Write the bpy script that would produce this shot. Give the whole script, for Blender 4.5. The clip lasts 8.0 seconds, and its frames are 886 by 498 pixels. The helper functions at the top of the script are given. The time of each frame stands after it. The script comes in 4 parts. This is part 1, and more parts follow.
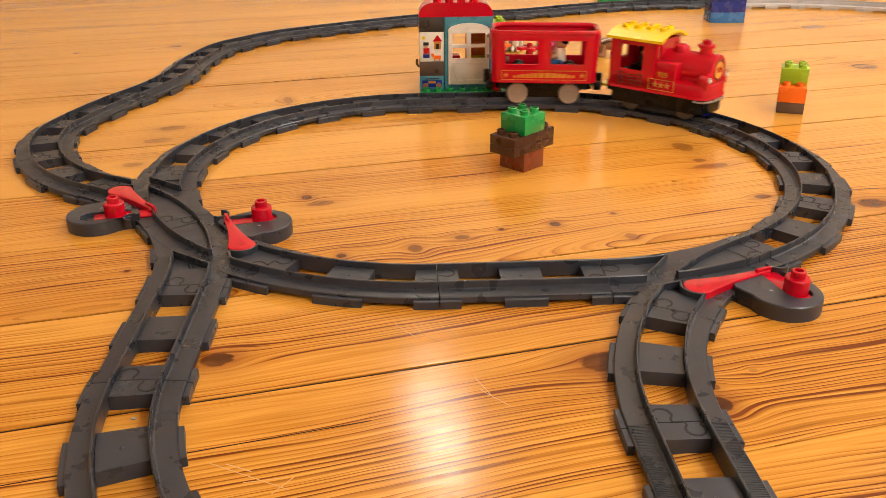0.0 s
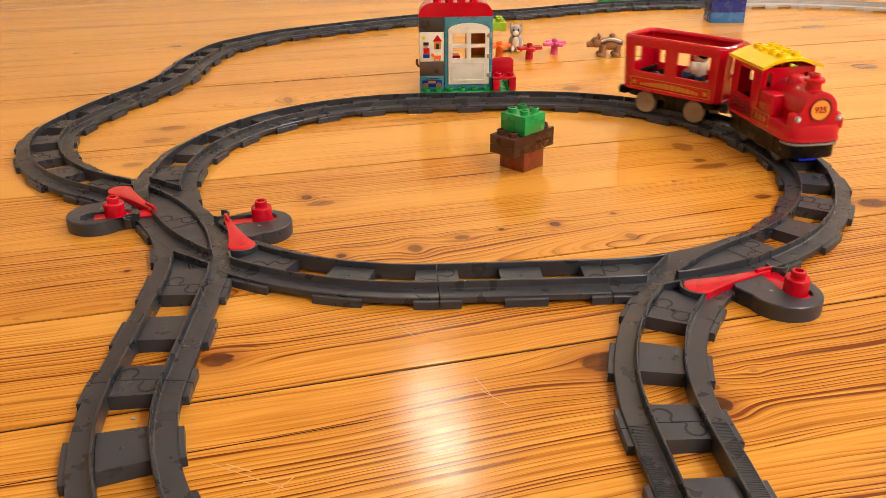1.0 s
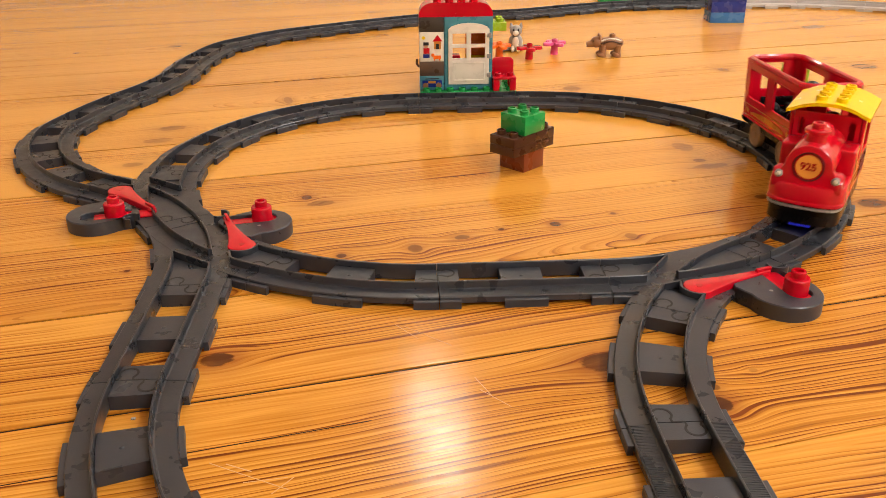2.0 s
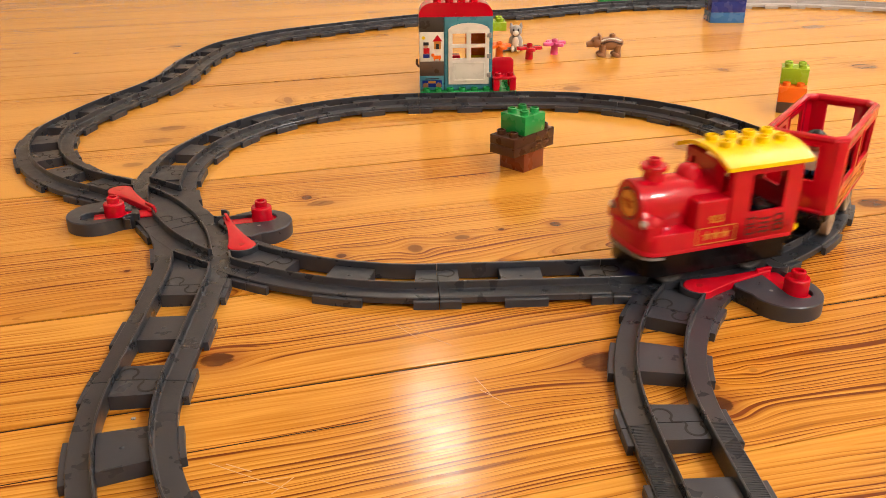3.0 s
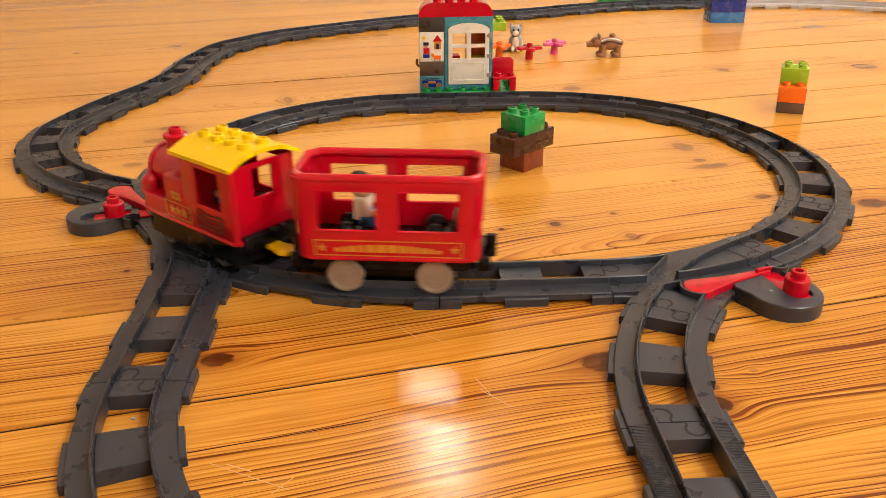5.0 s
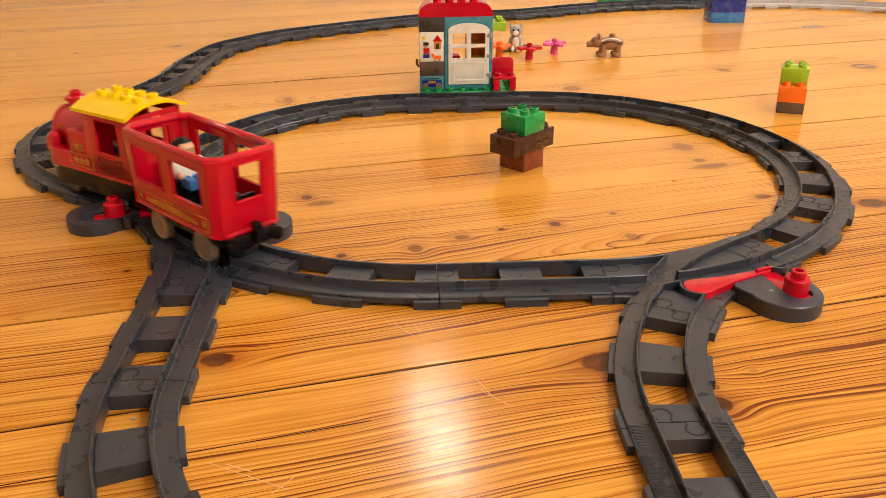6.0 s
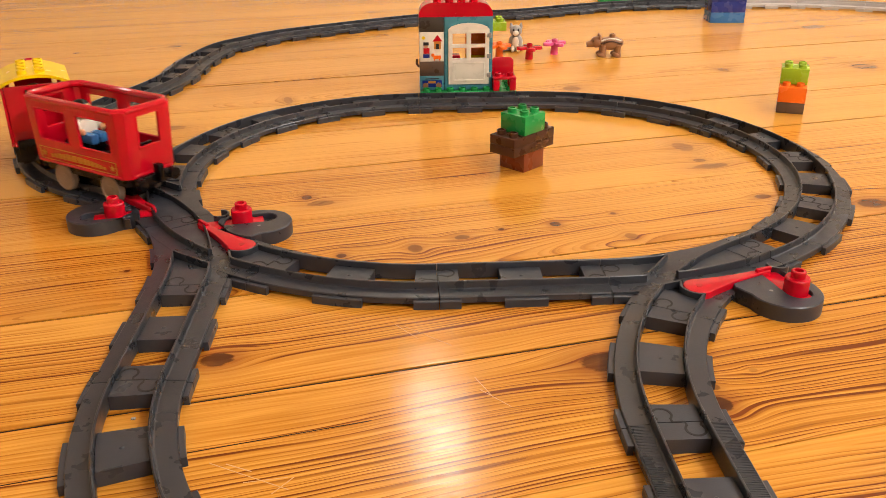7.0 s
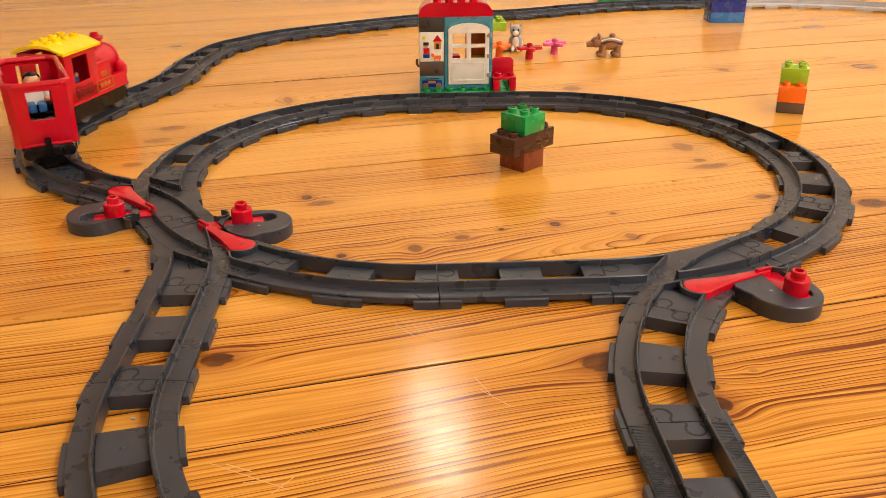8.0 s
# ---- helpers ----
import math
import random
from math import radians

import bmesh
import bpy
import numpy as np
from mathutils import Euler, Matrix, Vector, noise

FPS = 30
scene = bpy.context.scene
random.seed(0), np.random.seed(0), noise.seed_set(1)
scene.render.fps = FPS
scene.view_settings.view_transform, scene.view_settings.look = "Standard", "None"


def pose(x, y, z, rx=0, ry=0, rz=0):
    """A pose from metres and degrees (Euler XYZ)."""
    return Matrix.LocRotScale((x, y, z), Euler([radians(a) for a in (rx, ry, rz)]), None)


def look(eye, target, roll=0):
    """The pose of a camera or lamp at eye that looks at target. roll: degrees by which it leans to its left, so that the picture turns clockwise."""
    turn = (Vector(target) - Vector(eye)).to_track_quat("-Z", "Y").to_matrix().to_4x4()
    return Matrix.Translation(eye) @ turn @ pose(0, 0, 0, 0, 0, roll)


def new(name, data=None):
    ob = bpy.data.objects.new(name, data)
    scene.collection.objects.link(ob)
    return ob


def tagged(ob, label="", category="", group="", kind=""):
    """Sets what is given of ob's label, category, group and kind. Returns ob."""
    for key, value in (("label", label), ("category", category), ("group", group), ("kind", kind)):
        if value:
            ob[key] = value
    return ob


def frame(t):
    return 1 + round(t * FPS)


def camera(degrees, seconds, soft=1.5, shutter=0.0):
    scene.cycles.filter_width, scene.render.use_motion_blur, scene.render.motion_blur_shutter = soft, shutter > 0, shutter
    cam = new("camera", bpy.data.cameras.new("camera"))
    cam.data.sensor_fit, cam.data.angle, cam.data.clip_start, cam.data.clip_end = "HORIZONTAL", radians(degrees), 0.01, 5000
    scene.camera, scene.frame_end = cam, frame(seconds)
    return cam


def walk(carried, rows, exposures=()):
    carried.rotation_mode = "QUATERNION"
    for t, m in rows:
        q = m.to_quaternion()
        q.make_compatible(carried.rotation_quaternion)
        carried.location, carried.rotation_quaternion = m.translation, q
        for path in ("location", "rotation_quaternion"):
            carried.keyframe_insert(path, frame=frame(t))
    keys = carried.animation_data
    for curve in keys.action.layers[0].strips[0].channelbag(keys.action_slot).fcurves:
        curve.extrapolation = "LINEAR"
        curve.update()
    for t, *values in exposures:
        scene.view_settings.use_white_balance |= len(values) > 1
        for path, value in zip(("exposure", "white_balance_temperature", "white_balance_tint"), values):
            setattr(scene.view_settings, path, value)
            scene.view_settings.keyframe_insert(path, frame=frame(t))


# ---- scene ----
# ---- camera ----
cam = camera(54.42, 8.0, soft=0.55, shutter=0.7)
EYE = (-0.08619, -0.82412, 0.29620)
AIM = (-0.04169, 0.08290, -0.12252)
walk(cam, [(0.0, look(EYE, AIM, -0.372)), (8.0, look(EYE, AIM, -0.372))])

# ---- light ----
scene.view_settings.exposure = -0.05
world = bpy.data.worlds.new("world")
scene.world = world
world.use_nodes = True
world.node_tree.nodes["Background"].inputs[0].default_value = (0.9, 0.75, 0.55, 1)
world.node_tree.nodes["Background"].inputs[1].default_value = 0.05


def soft_point(x, y, z, radius, watts, colour=(1.0, 0.95, 0.88)):
    """A soft globe of light near ceiling height, out of view."""
    d = bpy.data.lights.new("ceiling_lamp_light", "POINT")
    d.shadow_soft_size, d.energy, d.color = radius, watts, colour
    ob = new("ceiling_lamp_light", d)
    ob.matrix_world = pose(x, y, z)
    return ob


# the ceiling lamp mirrored in the varnish
soft_point(0.06, 2.66, 2.30, 0.14, 21, (1.0, 0.93, 0.76))
# second lamp, placed by the shadows that fall to the left
soft_point(1.60, 0.60, 2.30, 0.13, 50, (1.0, 0.96, 0.95))
# fill lights added on both sides to brighten north wall and far floor
soft_point(2.55, 1.60, 2.30, 0.13, 44, (1.0, 0.96, 0.95))
soft_point(-2.55, 1.90, 2.30, 0.13, 7, (1.0, 0.96, 0.95))
# fill light added behind the camera for the faces turned to it
soft_point(1.45, -2.10, 2.10, 0.13, 104, (1.0, 0.96, 0.95))


# ---- materials ----
def mat(name):
    m = bpy.data.materials.new(name)
    m.use_nodes = True
    return m, m.node_tree.nodes, m.node_tree.links, m.node_tree.nodes["Principled BSDF"]


def plastic(name, rgb, rough=0.28, var=0.12, bump=0.02, scale=60.0, glow=0.0, spec=0.5):
    """Moulded plastic with faint wear in colour and gloss."""
    m, n, l, b = mat(name)
    co = n.new("ShaderNodeTexCoord")
    nz = n.new("ShaderNodeTexNoise")
    nz.inputs["Scale"].default_value, nz.inputs["Detail"].default_value = scale, 5
    l.new(co.outputs["Object"], nz.inputs["Vector"])
    big = n.new("ShaderNodeTexNoise")
    big.inputs["Scale"].default_value = scale / 5
    l.new(co.outputs["Object"], big.inputs["Vector"])
    add = n.new("ShaderNodeMath")
    add.operation = "ADD"
    l.new(nz.outputs["Fac"], add.inputs[0])
    l.new(big.outputs["Fac"], add.inputs[1])
    ramp = n.new("ShaderNodeMapRange")
    ramp.inputs["From Min"].default_value, ramp.inputs["From Max"].default_value = 0.7, 1.3
    ramp.inputs["To Min"].default_value, ramp.inputs["To Max"].default_value = 1 - var, 1 + var
    l.new(add.outputs[0], ramp.inputs["Value"])
    mul = n.new("ShaderNodeVectorMath")
    mul.operation = "MULTIPLY"
    mul.inputs[0].default_value = rgb
    l.new(ramp.outputs[0], mul.inputs[1])
    l.new(mul.outputs[0], b.inputs["Base Color"])
    rr = n.new("ShaderNodeMapRange")
    rr.inputs["From Min"].default_value, rr.inputs["From Max"].default_value = 0.35, 0.7
    rr.inputs["To Min"].default_value, rr.inputs["To Max"].default_value = rough * 0.75, rough * 1.35
    l.new(nz.outputs["Fac"], rr.inputs["Value"])
    l.new(rr.outputs[0], b.inputs["Roughness"])
    fine = n.new("ShaderNodeTexNoise")
    fine.inputs["Scale"].default_value, fine.inputs["Detail"].default_value = 900, 3
    l.new(co.outputs["Object"], fine.inputs["Vector"])
    bp = n.new("ShaderNodeBump")
    bp.inputs["Strength"].default_value, bp.inputs["Distance"].default_value = bump, 0.001
    l.new(fine.outputs["Fac"], bp.inputs["Height"])
    l.new(bp.outputs["Normal"], b.inputs["Normal"])
    b.inputs["Specular IOR Level"].default_value = spec
    if glow:
        b.inputs["Emission Color"].default_value = (*rgb, 1)
        b.inputs["Emission Strength"].default_value = glow
    return m


GREY = plastic("dark_grey_plastic", (0.0295, 0.0335, 0.043), 0.32, 0.05, 0.10, spec=0.5)
GREY_TOP = plastic("dark_grey_plastic_plate", (0.032, 0.037, 0.049), 0.36, 0.06, 0.08, spec=0.5)
LIGHT_GREY = plastic("light_grey_plastic", (0.42, 0.40, 0.39), 0.4)
# near black: shade painted into grooves and board gaps, also black print
SHADE_BLACK = plastic("shadowed_joint_groove", (0.012, 0.011, 0.011), 0.7)
RED = plastic("red_plastic", (0.55, 0.002, 0.016), 0.065, 0.05, spec=0.5)
DARK_RED = plastic("dark_red_plastic", (0.42, 0.006, 0.012), 0.25, 0.08)
YELLOW = plastic("yellow_plastic", (0.92, 0.62, 0.0), 0.22, 0.04)
GOLD = plastic("gold_print", (0.62, 0.23, 0.02), 0.4)
VENT_RED = plastic("deep_red_shade_and_ring", (0.10, 0.002, 0.004), 0.4)
BLACK = plastic("black_plastic", (0.004, 0.004, 0.005), 0.25, spec=0.22)
CREAM = plastic("cream_wheel_plastic", (0.28, 0.205, 0.145), 0.4)
WHITE = plastic("white_plastic", (0.80, 0.76, 0.66), 0.3, 0.05)
GREEN = plastic("green_plastic", (0.010, 0.29, 0.065), 0.25, 0.06)
LIME = plastic("lime_plastic", (0.32, 0.50, 0.02), 0.25, 0.06)
ORANGE = plastic("orange_plastic", (0.85, 0.16, 0.012), 0.25, 0.05)
BROWN = plastic("dark_brown_plastic", (0.050, 0.016, 0.009), 0.3)
RUST = plastic("reddish_brown_plastic", (0.20, 0.042, 0.012), 0.3)
TAUPE = plastic("taupe_plastic", (0.10, 0.065, 0.045), 0.35)
TAN = plastic("tan_brown_plastic", (0.24, 0.11, 0.045), 0.4)
AZURE = plastic("teal_blue_plastic", (0.055, 0.24, 0.31), 0.3, 0.06)
BLUE = plastic("dark_blue_plastic", (0.012, 0.030, 0.25), 0.25, 0.06)
MIDBLUE = plastic("medium_blue_plastic", (0.035, 0.16, 0.42), 0.25, 0.06)
PINK = plastic("pink_plastic", (0.75, 0.10, 0.28), 0.3)
SILVER = plastic("pale_grey_plastic", (0.30, 0.29, 0.28), 0.3)
BOAR = plastic("light_brown_plastic", (0.30, 0.145, 0.065), 0.4)
SCUFF = plastic("scuffed_varnish", (0.62, 0.36, 0.14), 0.6)
TYRE = plastic("dark_wheel_plastic", (0.10, 0.095, 0.09), 0.35)
DARK_LINE = plastic("dark_line_brown", (0.020, 0.007, 0.004), 0.85, spec=0.15)
SKIN = plastic("light_nougat_plastic", (0.62, 0.33, 0.18), 0.4)
LED = plastic("blue_light", (0.03, 0.04, 0.9), 0.4, glow=0.3)
WALL = plastic("cream_wall_paint", (0.74, 0.68, 0.58), 0.8, 0.04, 0.1, 6.0)
PAINT = plastic("white_ceiling_paint", (0.82, 0.79, 0.74), 0.8, 0.03, 0.1, 6.0)

PLANK_TURN = 12.5
# knots of the boards, along and across the grain: place, half lengths, darkness
NEAR_KNOTS = [(-0.2784, -0.2898, 0.0112, 0.0078, 1.0), (-0.1754, -0.156, 0.0041, 0.0043, 0.9), (-0.1145, -0.1589, 0.006, 0.0080, 0.6),
              (-0.0709, -0.1478, 0.0067, 0.0045, 0.65), (-0.0338, -0.1411, 0.0029, 0.0023, 0.9), (0.0153, -0.1437, 0.0049, 0.0047, 1.0),
              (0.0743, -0.1353, 0.0025, 0.0024, 0.8), (0.2274, -0.1365, 0.0085, 0.0051, 0.7), (0.0674, -0.1856, 0.0057, 0.0064, 0.5),
              (0.3141, -0.1798, 0.0145, 0.0105, 0.8), (-0.0388, -0.3606, 0.0165, 0.0110, 1.0), (0.0053, -0.4222, 0.0080, 0.0080, 1.0),
              (0.0117, -0.4056, 0.0041, 0.0032, 0.7), (-0.341, -0.1371, 0.0022, 0.0021, 0.8), (0.0456, -0.3951, 0.0028, 0.0023, 0.35)]
FAR_KNOTS = [(-0.1856, -0.0185, 0.0048, 0.0055, 0.9), (-0.1748, -0.0367, 0.0126, 0.0065, 0.55), (0.2318, 0.0191, 0.0105, 0.0150, 0.5),
             (0.2272, -0.0461, 0.0197, 0.0070, 0.55), (0.2255, -0.0269, 0.0071, 0.0049, 0.6), (-0.3102, 0.2539, 0.0162, 0.0092, 0.5),
             (-0.3253, 0.2078, 0.0168, 0.0080, 0.38), (-0.3497, 0.1278, 0.0107, 0.0070, 0.4), (-0.1641, 0.341, 0.0055, 0.0180, 0.45),
             (0.2172, 0.2913, 0.0124, 0.0130, 0.45), (0.4753, 0.329, 0.0083, 0.0090, 0.5), (0.6884, 0.2873, 0.0201, 0.0170, 0.5),
             (0.8205, 0.5824, 0.0256, 0.0140, 0.4), (-0.3097, 0.7505, 0.0116, 0.0098, 0.4)]


def pine():
    """Varnished pine: early and late wood along u, bent round the knots."""
    m, n, l, b = mat("varnished_pine")
    geo = n.new("ShaderNodeNewGeometry")
    rot = n.new("ShaderNodeVectorRotate")
    rot.rotation_type = "Z_AXIS"
    rot.inputs["Angle"].default_value = radians(-PLANK_TURN)
    l.new(geo.outputs["Position"], rot.inputs["Vector"])
    info = n.new("ShaderNodeObjectInfo")

    def math_(op, a, c=None, d=None):
        k = n.new("ShaderNodeMath")
        k.operation = op
        for i, v in enumerate((a, c, d)):
            if v is None:
                continue
            if isinstance(v, (int, float)):
                k.inputs[i].default_value = v
            else:
                l.new(v, k.inputs[i])
        return k.outputs[0]

    def noise_(vec, scale, detail=4, rough=0.5):
        k = n.new("ShaderNodeTexNoise")
        k.inputs["Scale"].default_value, k.inputs["Detail"].default_value, k.inputs["Roughness"].default_value = scale, detail, rough
        l.new(vec, k.inputs["Vector"])
        return k.outputs["Fac"]

    def vec(x, y, z=0.0):
        k = n.new("ShaderNodeCombineXYZ")
        for i, v in enumerate((x, y, z)):
            if isinstance(v, (int, float)):
                k.inputs[i].default_value = v
            else:
                l.new(v, k.inputs[i])
        return k.outputs[0]

    sep = n.new("ShaderNodeSeparateXYZ")
    l.new(rot.outputs[0], sep.inputs[0])
    u, v = sep.outputs[0], sep.outputs[1]
    seed = math_("MULTIPLY", info.outputs["Random"], 37.0)
    ragged = noise_(vec(math_("MULTIPLY", u, 110.0), math_("MULTIPLY", v, 190.0), 4.0), 1.0, 5, 0.62)
    rag = math_("SUBTRACT", ragged, 0.5)
    bend, dark, halo = None, None, None
    for ku, kv, hu, hv, deep in NEAR_KNOTS + FAR_KNOTS:
        du = math_("MULTIPLY", math_("SUBTRACT", u, ku), 1 / hu)
        dv = math_("MULTIPLY", math_("SUBTRACT", v, kv), 1 / hv)
        d2 = math_("ADD", math_("MULTIPLY", du, du), math_("MULTIPLY", dv, dv))
        wide = math_("POWER", 2.718, math_("MULTIPLY", d2, -0.16))
        push = math_("MULTIPLY", math_("MULTIPLY", wide, dv), hv * 0.95)
        edge_ = math_("ADD", d2, math_("MULTIPLY", rag, 1.3))
        core = n.new("ShaderNodeMapRange")
        core.interpolation_type = "SMOOTHSTEP"
        core.inputs["From Min"].default_value, core.inputs["From Max"].default_value = 1.2, 0.7
        core.inputs["To Min"].default_value, core.inputs["To Max"].default_value = 0.0, deep
        l.new(edge_, core.inputs["Value"])
        glow_ = math_("MULTIPLY", math_("POWER", 2.718, math_("MULTIPLY", math_("ADD", d2, math_("MULTIPLY", rag, 2.4)), -0.30)), deep)
        halo = glow_ if halo is None else math_("MAXIMUM", halo, glow_)
        bend = push if bend is None else math_("ADD", bend, push)
        dark = core.outputs[0] if dark is None else math_("MAXIMUM", dark, core.outputs[0])
    # rings
    warp = noise_(vec(math_("MULTIPLY", u, 2.2), math_("MULTIPLY", v, 5.0), seed), 1.0, 3)
    warp2 = noise_(vec(math_("MULTIPLY", u, 9.0), math_("MULTIPLY", v, 30.0), seed), 1.0, 3)
    vv = math_("SUBTRACT", v, bend)
    vv = math_("ADD", vv, math_("MULTIPLY", math_("SUBTRACT", warp, 0.5), 0.03))
    vv = math_("ADD", vv, math_("MULTIPLY", math_("SUBTRACT", warp2, 0.5), 0.004))
    # each board has its own pith line, so that rings run wide in its middle and close at its edges
    across = math_("FRACT", math_("MULTIPLY", math_("ADD", vv, 10 * 0.1305 - 0.057), 1 / 0.1305))
    pith = math_("ADD", -0.9, math_("MULTIPLY", math_("FRACT", math_("MULTIPLY", seed, 1.7)), 2.8))
    off = math_("MULTIPLY", math_("SUBTRACT", across, pith), 0.1305)
    depth = noise_(vec(math_("MULTIPLY", u, 1.5), math_("MULTIPLY", v, 2.0), math_("ADD", seed, 3.0)), 1.0, 2)
    depth = math_("MULTIPLY", math_("SUBTRACT", depth, 0.25), 0.16)
    ring = math_("SQRT", math_("ADD", math_("MULTIPLY", off, off), math_("MULTIPLY", depth, depth)))
    count = math_("MULTIPLY", ring, 260.0)
    jitter = noise_(vec(math_("MULTIPLY", count, 0.42), math_("MULTIPLY", u, 1.4), seed), 1.0, 3)
    count = math_("ADD", math_("ADD", count, seed), math_("MULTIPLY", math_("SUBTRACT", jitter, 0.5), 3.4))
    saw = math_("FRACT", count)
    year = n.new("ShaderNodeTexWhiteNoise")
    year.noise_dimensions = "1D"
    l.new(math_("FLOOR", count), year.inputs["W"])
    broken = noise_(vec(math_("MULTIPLY", u, 5.0), math_("MULTIPLY", v, 70.0), seed), 1.0, 3)
    strength = math_("MULTIPLY", math_("ADD", 0.25, math_("MULTIPLY", year.outputs["Value"], 0.95)), math_("MULTIPLY", broken, 2.1))
    late = math_("POWER", saw, 3.4)
    edge = math_("SMOOTH_MIN", late, math_("MULTIPLY", math_("SUBTRACT", 1.0, saw), 9.0), 0.15)
    amount = noise_(vec(math_("MULTIPLY", u, 2.0), math_("MULTIPLY", v, 16.0), math_("ADD", seed, 5.0)), 1.0, 3)
    amt = n.new("ShaderNodeMapRange")
    amt.inputs["From Min"].default_value, amt.inputs["From Max"].default_value = 0.36, 0.64
    amt.inputs["To Min"].default_value, amt.inputs["To Max"].default_value = 0.12, 1.35
    l.new(amount, amt.inputs["Value"])
    fibre = noise_(vec(math_("MULTIPLY", u, 14.0), math_("MULTIPLY", vv, 420.0), seed), 1.0, 4, 0.6)
    # towards the south wall: denser late wood, and dimmer light painted darker
    dense_dim_map = n.new("ShaderNodeMapRange")
    dense_dim_map.interpolation_type = "SMOOTHSTEP"
    dense_dim_map.inputs["From Min"].default_value, dense_dim_map.inputs["From Max"].default_value = 0.02, -0.34
    dense_dim_map.inputs["To Min"].default_value, dense_dim_map.inputs["To Max"].default_value = 0.0, 1.0
    l.new(v, dense_dim_map.inputs["Value"])
    dense_dim = dense_dim_map.outputs[0]
    grain = math_("MULTIPLY", math_("MULTIPLY", edge, strength), math_("MULTIPLY", amt.outputs[0], math_("ADD", 0.65, math_("MULTIPLY", dense_dim, 1.15))))
    # flat darkening of these boards' colour, for the dimmer light on them
    grain = math_("ADD", grain, math_("MULTIPLY", dense_dim, 0.17))
    grain = math_("ADD", grain, math_("MULTIPLY", math_("SUBTRACT", fibre, 0.5), math_("ADD", 0.40, math_("MULTIPLY", dense_dim, 0.30))))
    fine = math_("POWER", math_("FRACT", math_("MULTIPLY", count, 2.37)), 2.5)
    grain = math_("ADD", grain, math_("MULTIPLY", math_("MULTIPLY", fine, broken), math_("MULTIPLY", amt.outputs[0], 0.42)))
    patch = noise_(vec(math_("MULTIPLY", u, 1.6), math_("MULTIPLY", v, 9.0), math_("ADD", seed, 11.0)), 1.0, 3)
    grain = math_("ADD", grain, math_("MULTIPLY", math_("SUBTRACT", patch, 0.5), 0.50))
    grain = math_("ADD", grain, math_("MULTIPLY", math_("SUBTRACT", info.outputs["Random"], 0.5), 0.16))
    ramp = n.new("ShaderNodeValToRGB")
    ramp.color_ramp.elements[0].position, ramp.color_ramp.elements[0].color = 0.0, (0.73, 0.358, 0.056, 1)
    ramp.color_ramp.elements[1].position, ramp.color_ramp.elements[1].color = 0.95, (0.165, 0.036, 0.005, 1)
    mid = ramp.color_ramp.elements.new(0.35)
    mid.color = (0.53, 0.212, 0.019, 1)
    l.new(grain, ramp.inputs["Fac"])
    mix = n.new("ShaderNodeMix")
    mix.data_type = "RGBA"
    mix.inputs["B"].default_value = (0.060, 0.012, 0.003, 1)
    l.new(math_("MULTIPLY", math_("MINIMUM", math_("MULTIPLY", dark, math_("ADD", 0.30, math_("MULTIPLY", fibre, 1.25))), 0.97), 0.9), mix.inputs["Factor"])
    tint = n.new("ShaderNodeMix")
    tint.data_type = "RGBA"
    tint.inputs["B"].default_value = (0.24, 0.058, 0.010, 1)
    l.new(math_("MINIMUM", math_("MULTIPLY", halo, 0.80), 0.85), tint.inputs["Factor"])
    l.new(ramp.outputs["Color"], tint.inputs["A"])
    l.new(tint.outputs["Result"], mix.inputs["A"])
    l.new(mix.outputs["Result"], b.inputs["Base Color"])
    # worn varnish
    wear = noise_(vec(math_("MULTIPLY", u, 30.0), math_("MULTIPLY", v, 90.0), 2.0), 1.0, 6, 0.65)
    rr = n.new("ShaderNodeMapRange")
    rr.inputs["From Min"].default_value, rr.inputs["From Max"].default_value = 0.3, 0.75
    rr.inputs["To Min"].default_value, rr.inputs["To Max"].default_value = 0.08, 0.18
    l.new(wear, rr.inputs["Value"])
    l.new(rr.outputs[0], b.inputs["Roughness"])
    low = noise_(vec(math_("MULTIPLY", u, 12.0), math_("MULTIPLY", v, 40.0), seed), 1.0, 4)
    bp = n.new("ShaderNodeBump")
    bp.inputs["Strength"].default_value, bp.inputs["Distance"].default_value = 0.25, 0.00055
    l.new(math_("ADD", math_("MULTIPLY", fibre, 0.9), low), bp.inputs["Height"])
    l.new(bp.outputs["Normal"], b.inputs["Normal"])
    b.inputs["Specular IOR Level"].default_value = 0.42
    return m


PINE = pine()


# ---- mesh helpers ----
def finish(bm, smooth=29):
    bmesh.ops.recalc_face_normals(bm, faces=bm.faces)
    for f in bm.faces:
        f.smooth = True
    for e in bm.edges:
        if len(e.link_faces) == 2:
            e.smooth = e.calc_face_angle(0) < radians(smooth)
        else:
            e.smooth = False


def mesh_of(name, bm, *materials):
    finish(bm)
    me = bpy.data.meshes.new(name)
    bm.to_mesh(me)
    bm.free()
    for m in materials:
        me.materials.append(m)
    return me


def part(name, bm, material, parent, label=""):
    ob = new(name, mesh_of(name, bm, *(material if isinstance(material, (list, tuple)) else (material,))))
    ob.parent = parent
    return tagged(ob, label)


def thing(name, label, category, group="", m=None):
    ob = new(name)
    ob.empty_display_size = 0.02
    if m is not None:
        ob.matrix_world = m
    return tagged(ob, label, category, group)


